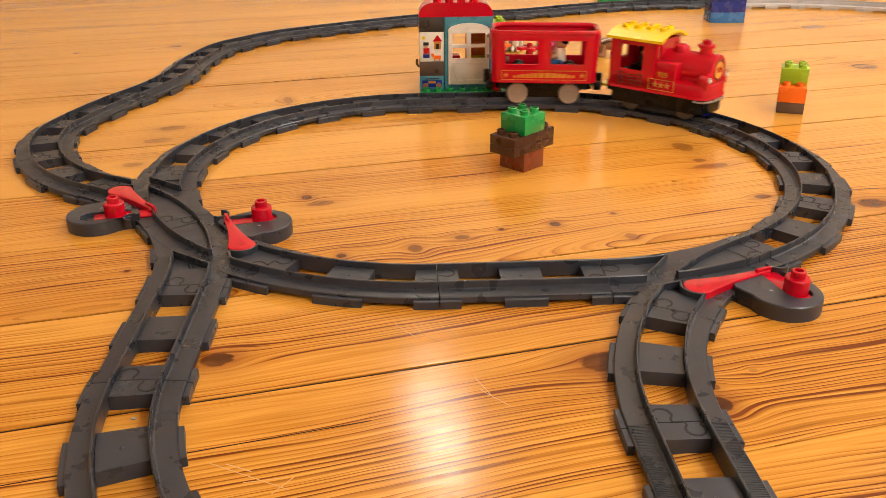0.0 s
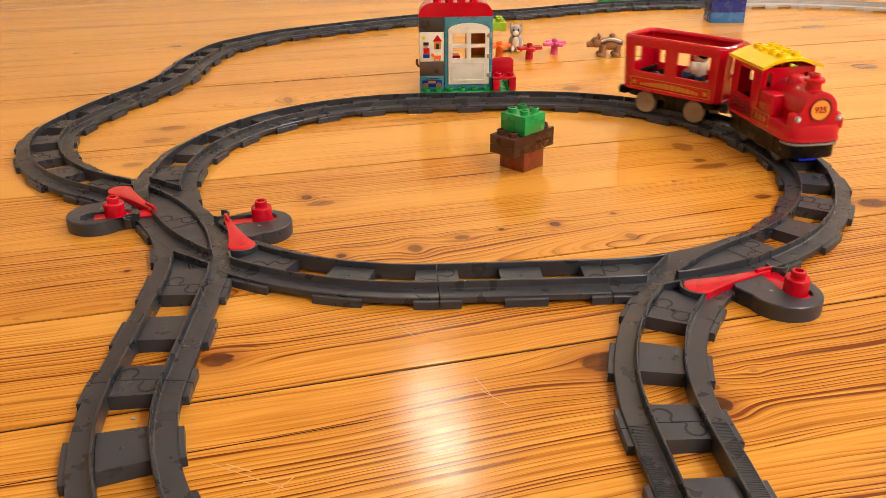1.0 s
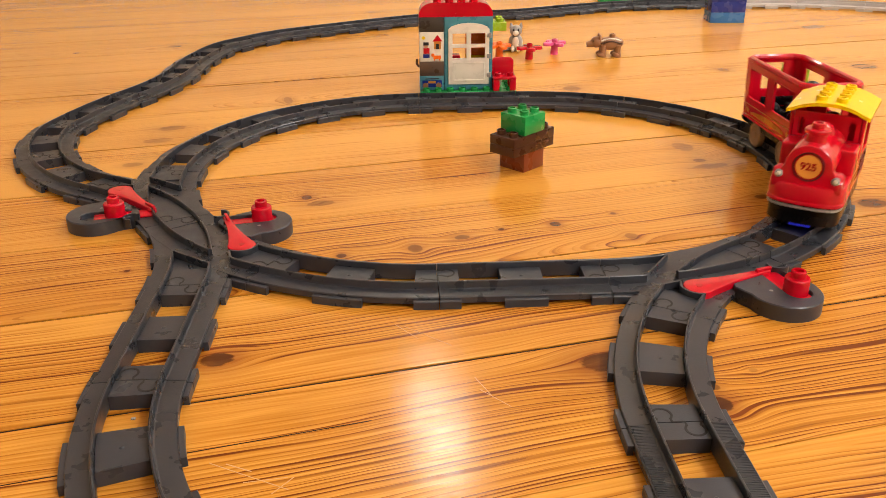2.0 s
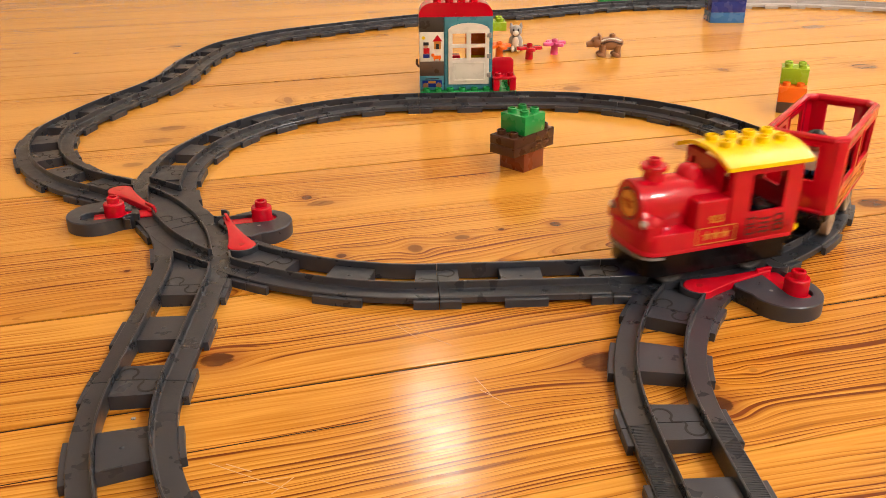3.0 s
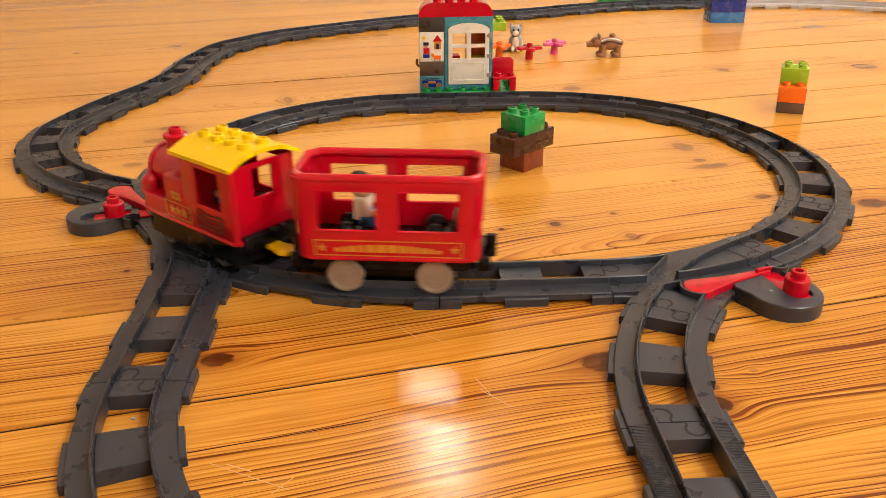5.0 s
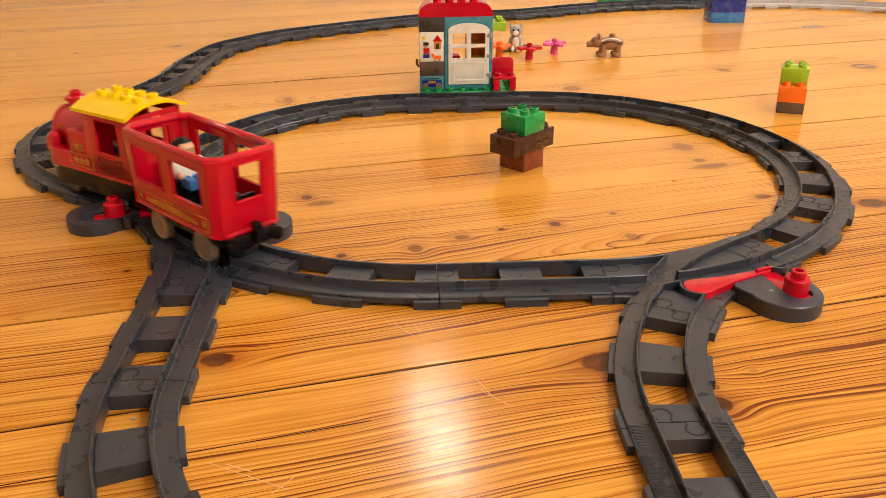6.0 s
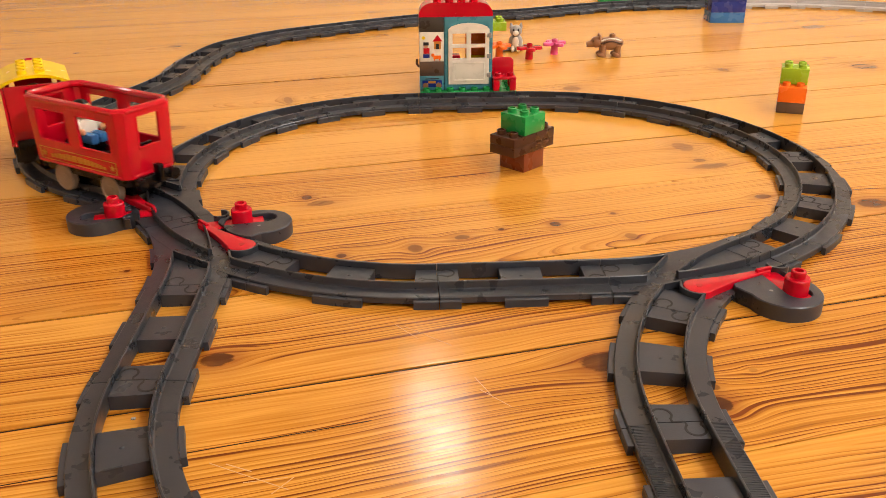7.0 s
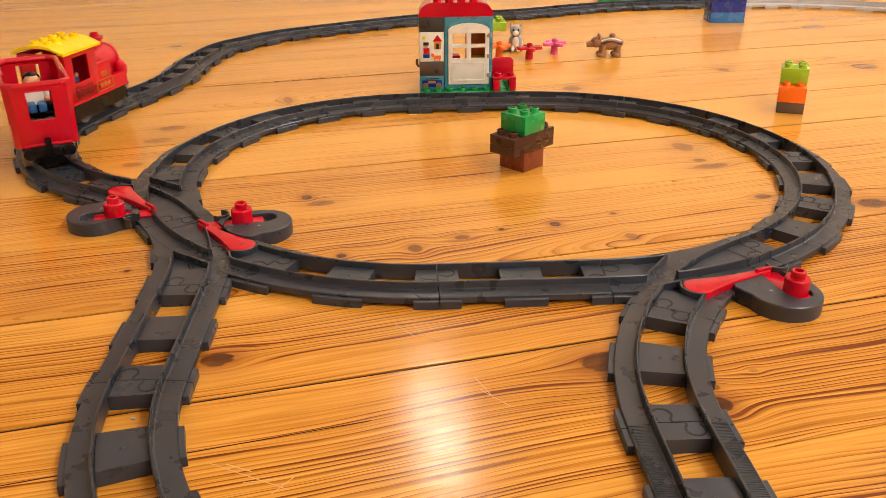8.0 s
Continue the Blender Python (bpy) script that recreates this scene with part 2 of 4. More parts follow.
def box(bm, x0, x1, y0, y1, z0, z1, bevel=0.0, seg=2, mi=0):
    t = bmesh.new()
    vs = [t.verts.new((x, y, z)) for x in (x0, x1) for y in (y0, y1) for z in (z0, z1)]
    for q in ((0, 1, 3, 2), (4, 6, 7, 5), (0, 4, 5, 1), (2, 3, 7, 6), (0, 2, 6, 4), (1, 5, 7, 3)):
        t.faces.new([vs[i] for i in q])
    bmesh.ops.recalc_face_normals(t, faces=t.faces)
    if bevel:
        bmesh.ops.bevel(t, geom=t.edges[:], offset=bevel, segments=seg, profile=0.5, affect="EDGES")
    join(bm, t, mi=mi)
    return bm


def join(bm, t, m=None, mi=0):
    if m is not None:
        t.transform(m)
    table = {}
    for v in t.verts:
        table[v] = bm.verts.new(v.co)
    for f in t.faces:
        g = bm.faces.new([table[v] for v in f.verts])
        g.material_index = mi
    t.free()


def lathe(bm, profile, m=None, n=24, mi=0):
    """Turns (radius, height) pairs about the z axis."""
    t = bmesh.new()
    rings = []
    for r, z in profile:
        if r < 1e-6:
            rings.append([t.verts.new((0, 0, z))])
        else:
            rings.append([t.verts.new((r * math.cos(2 * math.pi * i / n), r * math.sin(2 * math.pi * i / n), z)) for i in range(n)])
    for a, c in zip(rings, rings[1:]):
        for i in range(n):
            j = (i + 1) % n
            if len(a) == 1 and len(c) == 1:
                continue
            if len(a) == 1:
                t.faces.new((a[0], c[i], c[j]))
            elif len(c) == 1:
                t.faces.new((a[i], c[0], a[j]))
            else:
                t.faces.new((a[i], c[i], c[j], a[j]))
    join(bm, t, m, mi)
    return bm


def prism(bm, outline, z0, z1, bevel=0.0, m=None, mi=0, seg=2):
    """A flat outline in x, y raised from z0 to z1; its upper edge rounded."""
    t = bmesh.new()
    low = [t.verts.new((x, y, z0)) for x, y in outline]
    top = [t.verts.new((x, y, z1)) for x, y in outline]
    k = len(outline)
    t.faces.new(low[::-1])
    cap = t.faces.new(top)
    for i in range(k):
        j = (i + 1) % k
        t.faces.new((low[i], low[j], top[j], top[i]))
    bmesh.ops.recalc_face_normals(t, faces=t.faces)
    if bevel:
        bmesh.ops.bevel(t, geom=list(cap.edges), offset=bevel, segments=seg, profile=0.5, affect="EDGES")
    join(bm, t, m, mi)
    return bm


def slab(bm, us, vs, solid, w0, w1, axis, bevel=0.0008):
    """A wall built on a grid of cells with openings: us x vs, thick from w0 to w1 along axis ('x' or 'y')."""
    t = bmesh.new()
    cache = {}

    def vert(i, j, w):
        key = (i, j, w)
        if key not in cache:
            cache[key] = t.verts.new((us[i], w, vs[j]) if axis == "y" else (w, us[i], vs[j]))
        return cache[key]
    full = lambda i, j: 0 <= i < len(us) - 1 and 0 <= j < len(vs) - 1 and solid(i, j)
    for i in range(len(us) - 1):
        for j in range(len(vs) - 1):
            if not full(i, j):
                continue
            for w in (w0, w1):
                t.faces.new((vert(i, j, w), vert(i + 1, j, w), vert(i + 1, j + 1, w), vert(i, j + 1, w)))
            for di, dj, a, c in ((-1, 0, (0, 0), (0, 1)), (1, 0, (1, 0), (1, 1)), (0, -1, (0, 0), (1, 0)), (0, 1, (0, 1), (1, 1))):
                if not full(i + di, j + dj):
                    p, q = (i + a[0], j + a[1]), (i + c[0], j + c[1])
                    t.faces.new((vert(*p, w0), vert(*q, w0), vert(*q, w1), vert(*p, w1)))
    bmesh.ops.recalc_face_normals(t, faces=t.faces)
    if bevel:
        bmesh.ops.bevel(t, geom=[e for e in t.edges if len(e.link_faces) == 2 and e.calc_face_angle(0) > 0.5], offset=bevel, segments=2, profile=0.5, affect="EDGES")
    join(bm, t)
    return bm


# ---- room ----
# board joints that have opened, counted from the one by the oval's middle: half their gap
OPEN_JOINTS = {0: 0.0015, 3: 0.0019, -3: 0.0014, 1: 0.0012, -2: 0.0011, -1: 0.0005}
SCRATCHES = [(-0.1937, -0.4476, -0.1491, -0.4713, 0.00022), (-0.1845, -0.449, -0.17, -0.4559, 0.0003), (-0.173, -0.4647, -0.1501, -0.4616, 0.0002), (-0.0939, -0.305, -0.0788, -0.3249, 0.00018), (-0.0427, -0.3873, -0.0261, -0.4059, 0.0002), (-0.0449, -0.3735, -0.0365, -0.3937, 0.0002), (-0.088, -0.3077, -0.0566, -0.335, 0.00012), (-0.1573, -0.4743, -0.1472, -0.4618, 0.0002)]


def trimmed(poly):
    """A board's outline sawn off at the walls."""
    for axis, limit, side in ((0, -2.999, 1), (0, 2.999, -1), (1, -2.399, 1), (1, 3.999, -1)):
        out = []
        for p, q in zip(poly, poly[1:] + poly[:1]):
            dp, dq = (p[axis] - limit) * side, (q[axis] - limit) * side
            if dp >= 0:
                out.append(p)
            if (dp >= 0) != (dq >= 0):
                k = dp / (dp - dq)
                out.append((p[0] + (q[0] - p[0]) * k, p[1] + (q[1] - p[1]) * k))
        poly = out
        if len(poly) < 3:
            return []
    return poly


def room():
    deck = new("floor")
    tagged(deck, "varnished orange pine floorboards with knots and dark joints", "floor", kind="structure")
    # near-black colour stands for the shade down the board gaps
    sub = bmesh.new()
    box(sub, -3.15, 3.15, -2.55, 4.15, -0.05, -0.019)
    part("subfloor", sub, SHADE_BLACK, deck)
    width, first = 0.1305, 0.057
    turn = Matrix.Rotation(radians(PLANK_TURN), 4, "Z")
    k = -22
    while k < 34:
        v0 = first + (k - 1) * width
        for a, c in ((-3.6, -1.35 + 0.3 * (k % 3)), (-1.3495 + 0.3 * (k % 3), 1.45 + 0.2 * (k % 4)), (1.4505 + 0.2 * (k % 4), 4.6)):
            bm = bmesh.new()
            lo, hi = OPEN_JOINTS.get(k - 1, 0.0005), OPEN_JOINTS.get(k, 0.0005)
            corners = [turn @ Vector((x, y, 0)) for x, y in ((a, v0 + lo), (c, v0 + lo), (c, v0 + width - hi), (a, v0 + width - hi))]
            shape = trimmed([(p.x, p.y) for p in corners])
            if len(shape) < 3:
                bm.free()
                continue
            prism(bm, shape, -0.018, 0.0)
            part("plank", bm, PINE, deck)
        k += 1
    # blackish brown strips down in the joints that have opened
    for k, half in OPEN_JOINTS.items():
        v = first + k * width
        shape = trimmed([tuple((turn @ Vector(q))[:2]) for q in ((-3.6, v - half, 0), (4.6, v - half, 0), (4.6, v + half, 0), (-3.6, v + half, 0))])
        bm = bmesh.new()
        prism(bm, shape, -0.017, -0.0009)
        part("joint_dirt", bm, DARK_LINE, deck, "dark strip in an open joint")
    for x0, y0, x1, y1, w in SCRATCHES:
        bm = bmesh.new()
        d = math.hypot(x1 - x0, y1 - y0)
        box(bm, 0, d, -w, w, 0.0, 0.00012)
        o = part("scratch", bm, SCUFF, deck, "pale scratch in the varnish")
        o.matrix_local = pose(x0, y0, 0, 0, 0, math.degrees(math.atan2(y1 - y0, x1 - x0)))
    for x0, y0, x1, y1, w in ((-0.3171, -0.4641, -0.1078, -0.4147, 0.00042),):
        bm = bmesh.new()
        box(bm, 0, math.hypot(x1 - x0, y1 - y0), -w, w, 0.0, 0.00010)
        o = part("crack", bm, DARK_LINE, deck, "fine dark crack along the grain")
        o.matrix_local = pose(x0, y0, 0, 0, 0, math.degrees(math.atan2(y1 - y0, x1 - x0)))
    # walls and ceiling, out of view, added to bounce light and reflect in varnish
    for nm, x0, x1, y0, y1 in (("wall_north", -3.0, 3.0, 4.0, 4.15), ("wall_south", -3.0, 3.0, -2.55, -2.4),
                               ("wall_east", 3.0, 3.15, -2.55, 4.15), ("wall_west", -3.15, -3.0, -2.55, 4.15)):
        bm = bmesh.new()
        box(bm, x0, x1, y0, y1, -0.018, 2.5)
        w = new(nm, mesh_of(nm, bm, WALL))
        tagged(w, "unseen plain cream painted room wall", "wall", kind="structure")
    bm = bmesh.new()
    box(bm, -3.15, 3.15, -2.55, 4.15, 2.5, 2.6)
    tagged(new("ceiling", mesh_of("ceiling", bm, PAINT)), "unseen plain white painted ceiling", "ceiling", kind="structure")


# ---- track ----
R, L = 0.2535, 0.1247


def arc(start, turn, length):
    """Poses (x, y, heading) along a piece; turn in radians, 0 for a straight."""
    def at(t):
        x, y, h = start
        if abs(turn) < 1e-6:
            return (x + length * t * math.cos(h), y + length * t * math.sin(h), h)
        r = length / turn
        g = h + turn * t
        return (x + r * (math.sin(g) - math.sin(h)), y - r * (math.cos(g) - math.cos(h)), g)
    return at


def flexed(p, q):
    """Poses along a piece that joins two poses, slightly flexed."""
    d = math.hypot(q[0] - p[0], q[1] - p[1])

    def at(t):
        a, b_, c, e = 2 * t**3 - 3 * t**2 + 1, t**3 - 2 * t**2 + t, -2 * t**3 + 3 * t**2, t**3 - t**2
        x = a * p[0] + b_ * d * math.cos(p[2]) + c * q[0] + e * d * math.cos(q[2])
        y = a * p[1] + b_ * d * math.sin(p[2]) + c * q[1] + e * d * math.sin(q[2])
        a, b_, c, e = 6 * t**2 - 6 * t, 3 * t**2 - 4 * t + 1, -6 * t**2 + 6 * t, 3 * t**2 - 2 * t
        dx = a * p[0] + b_ * d * math.cos(p[2]) + c * q[0] + e * d * math.cos(q[2])
        dy = a * p[1] + b_ * d * math.sin(p[2]) + c * q[1] + e * d * math.sin(q[2])
        return (x, y, math.atan2(dy, dx))
    return at


def sweep(bm, at, section, t0=0.0, t1=1.0, n=10, mi=0):
    t = bmesh.new()
    rings = []
    for i in range(n + 1):
        x, y, h = at(t0 + (t1 - t0) * i / n)
        rings.append([t.verts.new((x - math.sin(h) * s, y + math.cos(h) * s, z)) for s, z in section])
    k = len(section)
    for a, c in zip(rings, rings[1:]):
        for i in range(k):
            j = (i + 1) % k
            t.faces.new((a[i], a[j], c[j], c[i]))
    t.faces.new(rings[0])
    t.faces.new(rings[-1][::-1])
    join(bm, t, mi=mi)
    return bm


def ribbon(bm, pts, w, z0, z1):
    """An upright band of half width w along a line of points."""
    rows = []
    for i, (x, y) in enumerate(pts):
        (ax, ay), (cx, cy) = pts[max(i - 1, 0)], pts[min(i + 1, len(pts) - 1)]
        d = math.hypot(cx - ax, cy - ay)
        nx, ny = -(cy - ay) / d * w, (cx - ax) / d * w
        rows.append([bm.verts.new((x + k * nx, y + k * ny, z)) for k, z in ((-1, z0), (-1, z1), (1, z1), (1, z0))])
    for a, c in zip(rows, rows[1:]):
        for i in range(4):
            bm.faces.new((a[i], a[(i + 1) % 4], c[(i + 1) % 4], c[i]))
    bm.faces.new(rows[0])
    bm.faces.new(rows[-1][::-1])
    return bm


def rail_section(s):
    """Tread outside, upright flange guard inside; s: +1 or -1."""
    return [(s * a, z) for a, z in ((0.0138, 0.0015), (0.0138, 0.0135), (0.0142, 0.0140), (0.0150, 0.0140), (0.0154, 0.0135),
                                    (0.0160, 0.0088), (0.0168, 0.0083), (0.0278, 0.0079), (0.0284, 0.0073), (0.0284, 0.0030), (0.0180, 0.0015))]


def wall_section(s):
    return [(s * a, z) for a, z in ((0.0138, 0.0055), (0.0138, 0.0135), (0.0142, 0.0140), (0.0150, 0.0140), (0.0154, 0.0135), (0.0160, 0.0055))]


def sleeper(parent, at, t0, t1, material=None):
    """Raised plate between the rails with its lower ends outside them."""
    bm = bmesh.new()
    n = 3
    sweep(bm, at, [(-0.0137, 0.0), (-0.0137, 0.0090), (-0.0133, 0.0094), (0.0133, 0.0094), (0.0137, 0.0090), (0.0137, 0.0)], t0, t1, n)
    for s in (1, -1):
        sweep(bm, at, [(s * 0.0285, 0.0), (s * 0.0285, 0.0062), (s * 0.0316, 0.0062), (s * 0.0320, 0.0058), (s * 0.0320, 0.0)], t0, t1, n)
    return part("sleeper", bm, material or GREY_TOP, parent)


def tongue(parent, at, t, sign):
    """One half of a jigsaw joint, a round tab on a narrow neck: a near-black band painted as the groove's shade."""
    x, y, h = at(t)
    h += 0 if sign > 0 else math.pi
    pts = [(0.0, -0.0004), (0.0, 0.0034), (0.0030, 0.0036)]
    for i in range(17):
        a = radians(-136 + i * 272 / 16)
        pts.append((0.0072 + 0.0055 * math.cos(a), 0.0075 + 0.0055 * math.sin(a)))
    pts += [(0.0028, 0.0116), (0.0007, 0.0126), (0.0007, 0.0137)]
    bm = bmesh.new()
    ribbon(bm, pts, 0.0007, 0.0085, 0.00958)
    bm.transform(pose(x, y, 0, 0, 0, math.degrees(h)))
    part("joint_groove", bm, SHADE_BLACK, parent)


def ribs(parent, at, s, material):
    bm = bmesh.new()
    n = 96
    for i in range(n):
        x, y, h = at((i + 0.5) / n)
        t = bmesh.new()
        box(t, -0.00035, 0.00035, 0.0172, 0.0274, 0.0076, 0.0084) if s > 0 else box(t, -0.00035, 0.00035, -0.0274, -0.0172, 0.0076, 0.0084)
        join(bm, t, pose(x, y, 0, 0, 0, math.degrees(h)))
    tagged(part("tread_ribs", bm, material, parent), kind="stuff")


def track_piece(at, name, label, material=None, ribbed=False, plate=None):
    m = material or GREY
    x, y, h = at(0.5)
    ob = thing(name, label, "toy track", "train track pieces")
    for s in (1, -1):
        bm = bmesh.new()
        sweep(bm, at, rail_section(s), 0.003, 0.997, 14)
        part("rail", bm, m, ob)
        if ribbed:
            ribs(ob, at, s, m)
    q = plate or GREY_TOP
    sleeper(ob, at, 0.003, 0.125, q)
    sleeper(ob, at, 0.375, 0.625, q)
    sleeper(ob, at, 0.875, 0.997, q)
    bm = bmesh.new()
    lathe(bm, [(0, 0.0101), (0.0008, 0.0100), (0.0015, 0.0095), (0.0015, 0.0090)], pose(x, y, 0), 10)
    part("moulding_mark", bm, q, ob)
    if plate is None:
        tongue(ob, at, 1.0, 1)
        tongue(ob, at, 0.0, -1)
    return ob


def circle(cx, cy, r, a0=0.0, a1=360.0, n=28):
    return [(cx + r * math.cos(radians(a0 + (a1 - a0) * i / n)), cy + r * math.sin(radians(a0 + (a1 - a0) * i / n))) for i in range(n + (a1 - a0 < 359))]


SIX = math.pi / 6
# lever poses in a switch's own space: pivot of the blade, its angle, the slider's place
PIVOT = (0.0900, 0.0245)
OPEN, SHUT = (-9.0, 0.0430, 0.0610), (11.5, 0.0380, 0.0450)


def track_switch(stem, label, state, pad=(0.0, 0.0)):
    """Stem at the origin, branches bending to both sides; returns the thing, its blade and its slider."""
    ob = thing("track_switch", label, "toy track", "track switches", pose(stem[0], stem[1], 0, 0, 0, math.degrees(stem[2])))
    left, right = arc((0, 0, 0), SIX, R * SIX), arc((0, 0, 0), -SIX, R * SIX)
    for at, s in ((left, 1), (right, -1)):
        bm = bmesh.new()
        z = 0.0080 if s > 0 else 0.0078
        sweep(bm, at, [(-0.0284, 0.0030), (-0.0284, z), (0.0284, z), (0.0284, 0.0030)], 0.002, 0.998, 16)
        part("deck", bm, GREY, ob)
        bm = bmesh.new()
        if s > 0:
            sweep(bm, at, wall_section(1), 0.002, 0.10, 4)
            part("outer_guard", bm, GREY, ob)
            bm = bmesh.new()
        sweep(bm, at, wall_section(s), 0.80 if s > 0 else 0.57, 0.998, 8)
        part("outer_guard", bm, GREY, ob)
        # wall that closes the pocket between the branch's guards
        x0, y0, h0 = at(0.80)
        far = (x0 + math.sin(h0) * s * 0.0146, y0 - math.cos(h0) * s * 0.0146)
        if s > 0:
            chain = [far] + circle(PIVOT[0], PIVOT[1], 0.0128, -72, 62, 10)
        else:
            x1, y1, h1 = at(0.57)
            chain = [far, (x1 - math.sin(h1) * s * 0.0146, y1 + math.cos(h1) * s * 0.0146)]
        bm = bmesh.new()
        ribbon(bm, chain, 0.0008, 0.0055, 0.0138)
        part("pocket_wall", bm, GREY, ob)
        bm = bmesh.new()
        sweep(bm, at, wall_section(-s), 0.002, 0.62, 12)
        part("inner_guard", bm, GREY, ob)
        bm = bmesh.new()
        sweep(bm, at, wall_section(-s), 0.80, 0.998, 5)
        part("frog_guard", bm, GREY, ob)
        sleeper(ob, at, 0.80, 0.997)
        bm = bmesh.new()
        e = 0.032 * s
        for t0, t1 in ((0.36, 0.60),) if s < 0 else ():
            sweep(bm, at, [(s * 0.0284, 0.0), (s * 0.0284, 0.0062), (e, 0.0060), (e, 0.0)], t0, t1, 4)
            part("sleeper_end", bm, GREY_TOP, ob)
        tongue(ob, at, 1.0, 1)
    sleeper(ob, left, 0.003, 0.125)
    bm = bmesh.new()
    prism(bm, [(0.012, 0.0132), (0.012, -0.0132), (0.05, -0.0095), (0.078, 0.0), (0.05, 0.0095)], 0.0079, 0.0090)
    part("island", bm, GREY_TOP, ob)
    tongue(ob, left, 0.0, -1)
    # handle pad beside the track: a ring round the slider's slot
    ox, oy = pad
    n, inner, outer = 64, [], []
    tail, head = Vector((0.0335 + ox, 0.0350 + oy)), Vector((0.0435 + ox, 0.0640 + oy))
    for i in range(n):
        a = radians(360 * i / n)
        d = Vector((math.cos(a), math.sin(a)))
        side = head if d.dot(head - tail) > 0 else tail
        inner.append(side + d * 0.0092)
        far = Vector((0.0495 + ox, 0.0575 + oy)) + d * 0.0258
        if far.y < 0.047 + oy:
            far = Vector((min(max(far.x * 1.08 - 0.003, 0.020 + ox), 0.0790 + ox), max(0.0262, 0.0262 + (far.y - 0.0317 - oy) * 0.85)))
        outer.append(far)
    bm = bmesh.new()
    rings = [[bm.verts.new((q.x, q.y, z)) for q in loop] for loop, z in ((outer, 0.0), (outer, 0.0110), ([o + (c - o).normalized() * 0.0008 for o, c in zip(outer, inner)], 0.0118),
                                                                       ([c + (o - c).normalized() * 0.0005 for o, c in zip(outer, inner)], 0.0118), (inner, 0.0113), (inner, 0.0))]
    for a, c in zip(rings, rings[1:]):
        for i in range(n):
            bm.faces.new((a[i], a[(i + 1) % n], c[(i + 1) % n], c[i]))
    part("handle_pad", bm, GREY_TOP, ob)
    bm = bmesh.new()
    prism(bm, [(q.x, q.y) for q in inner], 0.0004, 0.0070)
    part("slot_floor", bm, GREY, ob)
    bm = bmesh.new()
    lathe(bm, [(0.0014, 0.0117), (0.0014, 0.0120), (0, 0.0121)], pose(0.058 + ox, 0.052 + oy, 0), 10)
    part("moulding_mark", bm, SILVER, ob)
    # hook beside the stem
    bm = bmesh.new()
    ribbon(bm, circle(0.0175 + ox * 0.5, 0.0325, 0.0075, 150, -60, 8), 0.0008, 0.0058, 0.0138)
    part("hook", bm, GREY, ob)
    # red blade, its round head on the pivot, pointing back to the stem
    bm = bmesh.new()
    pts = circle(0, 0, 0.0112, -120, 120, 20)
    edge = [(-0.010, 0.0088), (-0.020, 0.0066), (-0.034, 0.0045), (-0.050, 0.0034), (-0.064, 0.0026)]
    pts += edge + [(-0.0660, 0.0)] + [(x, -y) for x, y in edge[::-1]]
    prism(bm, pts, 0.0081, 0.0136, 0.0012, seg=3)
    box(bm, -0.0655, -0.0520, -0.0012, 0.0016, 0.0120, 0.0160, 0.0006)
    blade = part("blade", bm, RED, ob, "glossy red pivoting blade")
    bm = bmesh.new()
    lathe(bm, [(0.0025, 0.0134), (0.0025, 0.01375), (0, 0.01375)], None, 14)
    part("pin", bm, DARK_RED, blade)
    # red slider with its knob
    bm = bmesh.new()
    lathe(bm, [(0.0088, 0.0098), (0.0088, 0.0215), (0.0080, 0.0225), (0.0052, 0.0225), (0.0052, 0.0268), (0.0046, 0.0275), (0.0032, 0.0275), (0.0032, 0.0245), (0, 0.0245)])
    box(bm, -0.0078, 0.0078, -0.0330, 0.0180, 0.0084, 0.0100, 0.0005)
    slider = part("slider_knob", bm, RED, ob, "glossy red slider with a round knob")
    for o, m in zip((blade, slider), lever_poses(state, pad)):
        o.matrix_local = m
    return ob, blade, slider


def lever_poses(state, pad=(0.0, 0.0)):
    a, f, s = state
    return pose(PIVOT[0], PIVOT[1], 0, 0, 0, a), pose(f + pad[0], s + pad[1], 0, 0, 0, -17)


def hop(p, k):
    if k == "S":
        return arc(p, 0, L)(1)
    return arc(p, SIX if k == "L" else -SIX, R * SIX)(1)


def leg(p, k):
    return arc(p, 0, L) if k == "S" else arc(p, SIX if k == "L" else -SIX, R * SIX)


def back(p):
    return (p[0], p[1], p[2] + math.pi)


# the oval, clockwise seen from above, from its far straight on
OVAL = [(-L / 2, R, 0.0)]
for turn_ in "SRRRRRRSRRRRRR":
    OVAL.append(hop(OVAL[-1], turn_))
J1, K6, K4 = OVAL[6], OVAL[8], OVAL[10]
A1 = hop(back(K4), "R")
A2 = hop(A1, "S")
B1 = hop(J1, "L")
B2 = hop(B1, "L")
C1 = hop(K4, "L")
# joints of the outer line where it lies on the boards (x, y, heading in degrees)
OUTER = [(C1[0] + 0.002, C1[1] - 0.002, math.degrees(C1[2])), (-0.459, 0.058, 116), (-0.480, 0.174, 78), (-0.440, 0.302, 66), (-0.406, 0.412, 82), (-0.397, 0.523, 79),
         (-0.361, 0.633, 52), (-0.277, 0.723, 34), (-0.176, 0.783, 30), (-0.075, 0.837, 25), (0.036, 0.876, 18), (0.147, 0.893, 18),
         (0.279, 0.946, 19), (0.402, 0.979, 8), (0.518, 0.986, 2), (0.627, 0.985, -4), (0.736, 0.972, -14), (0.860, 0.924, -27), (0.965, 0.855, -40)]
OUTER = [(x, y, radians(h)) for x, y, h in OUTER]


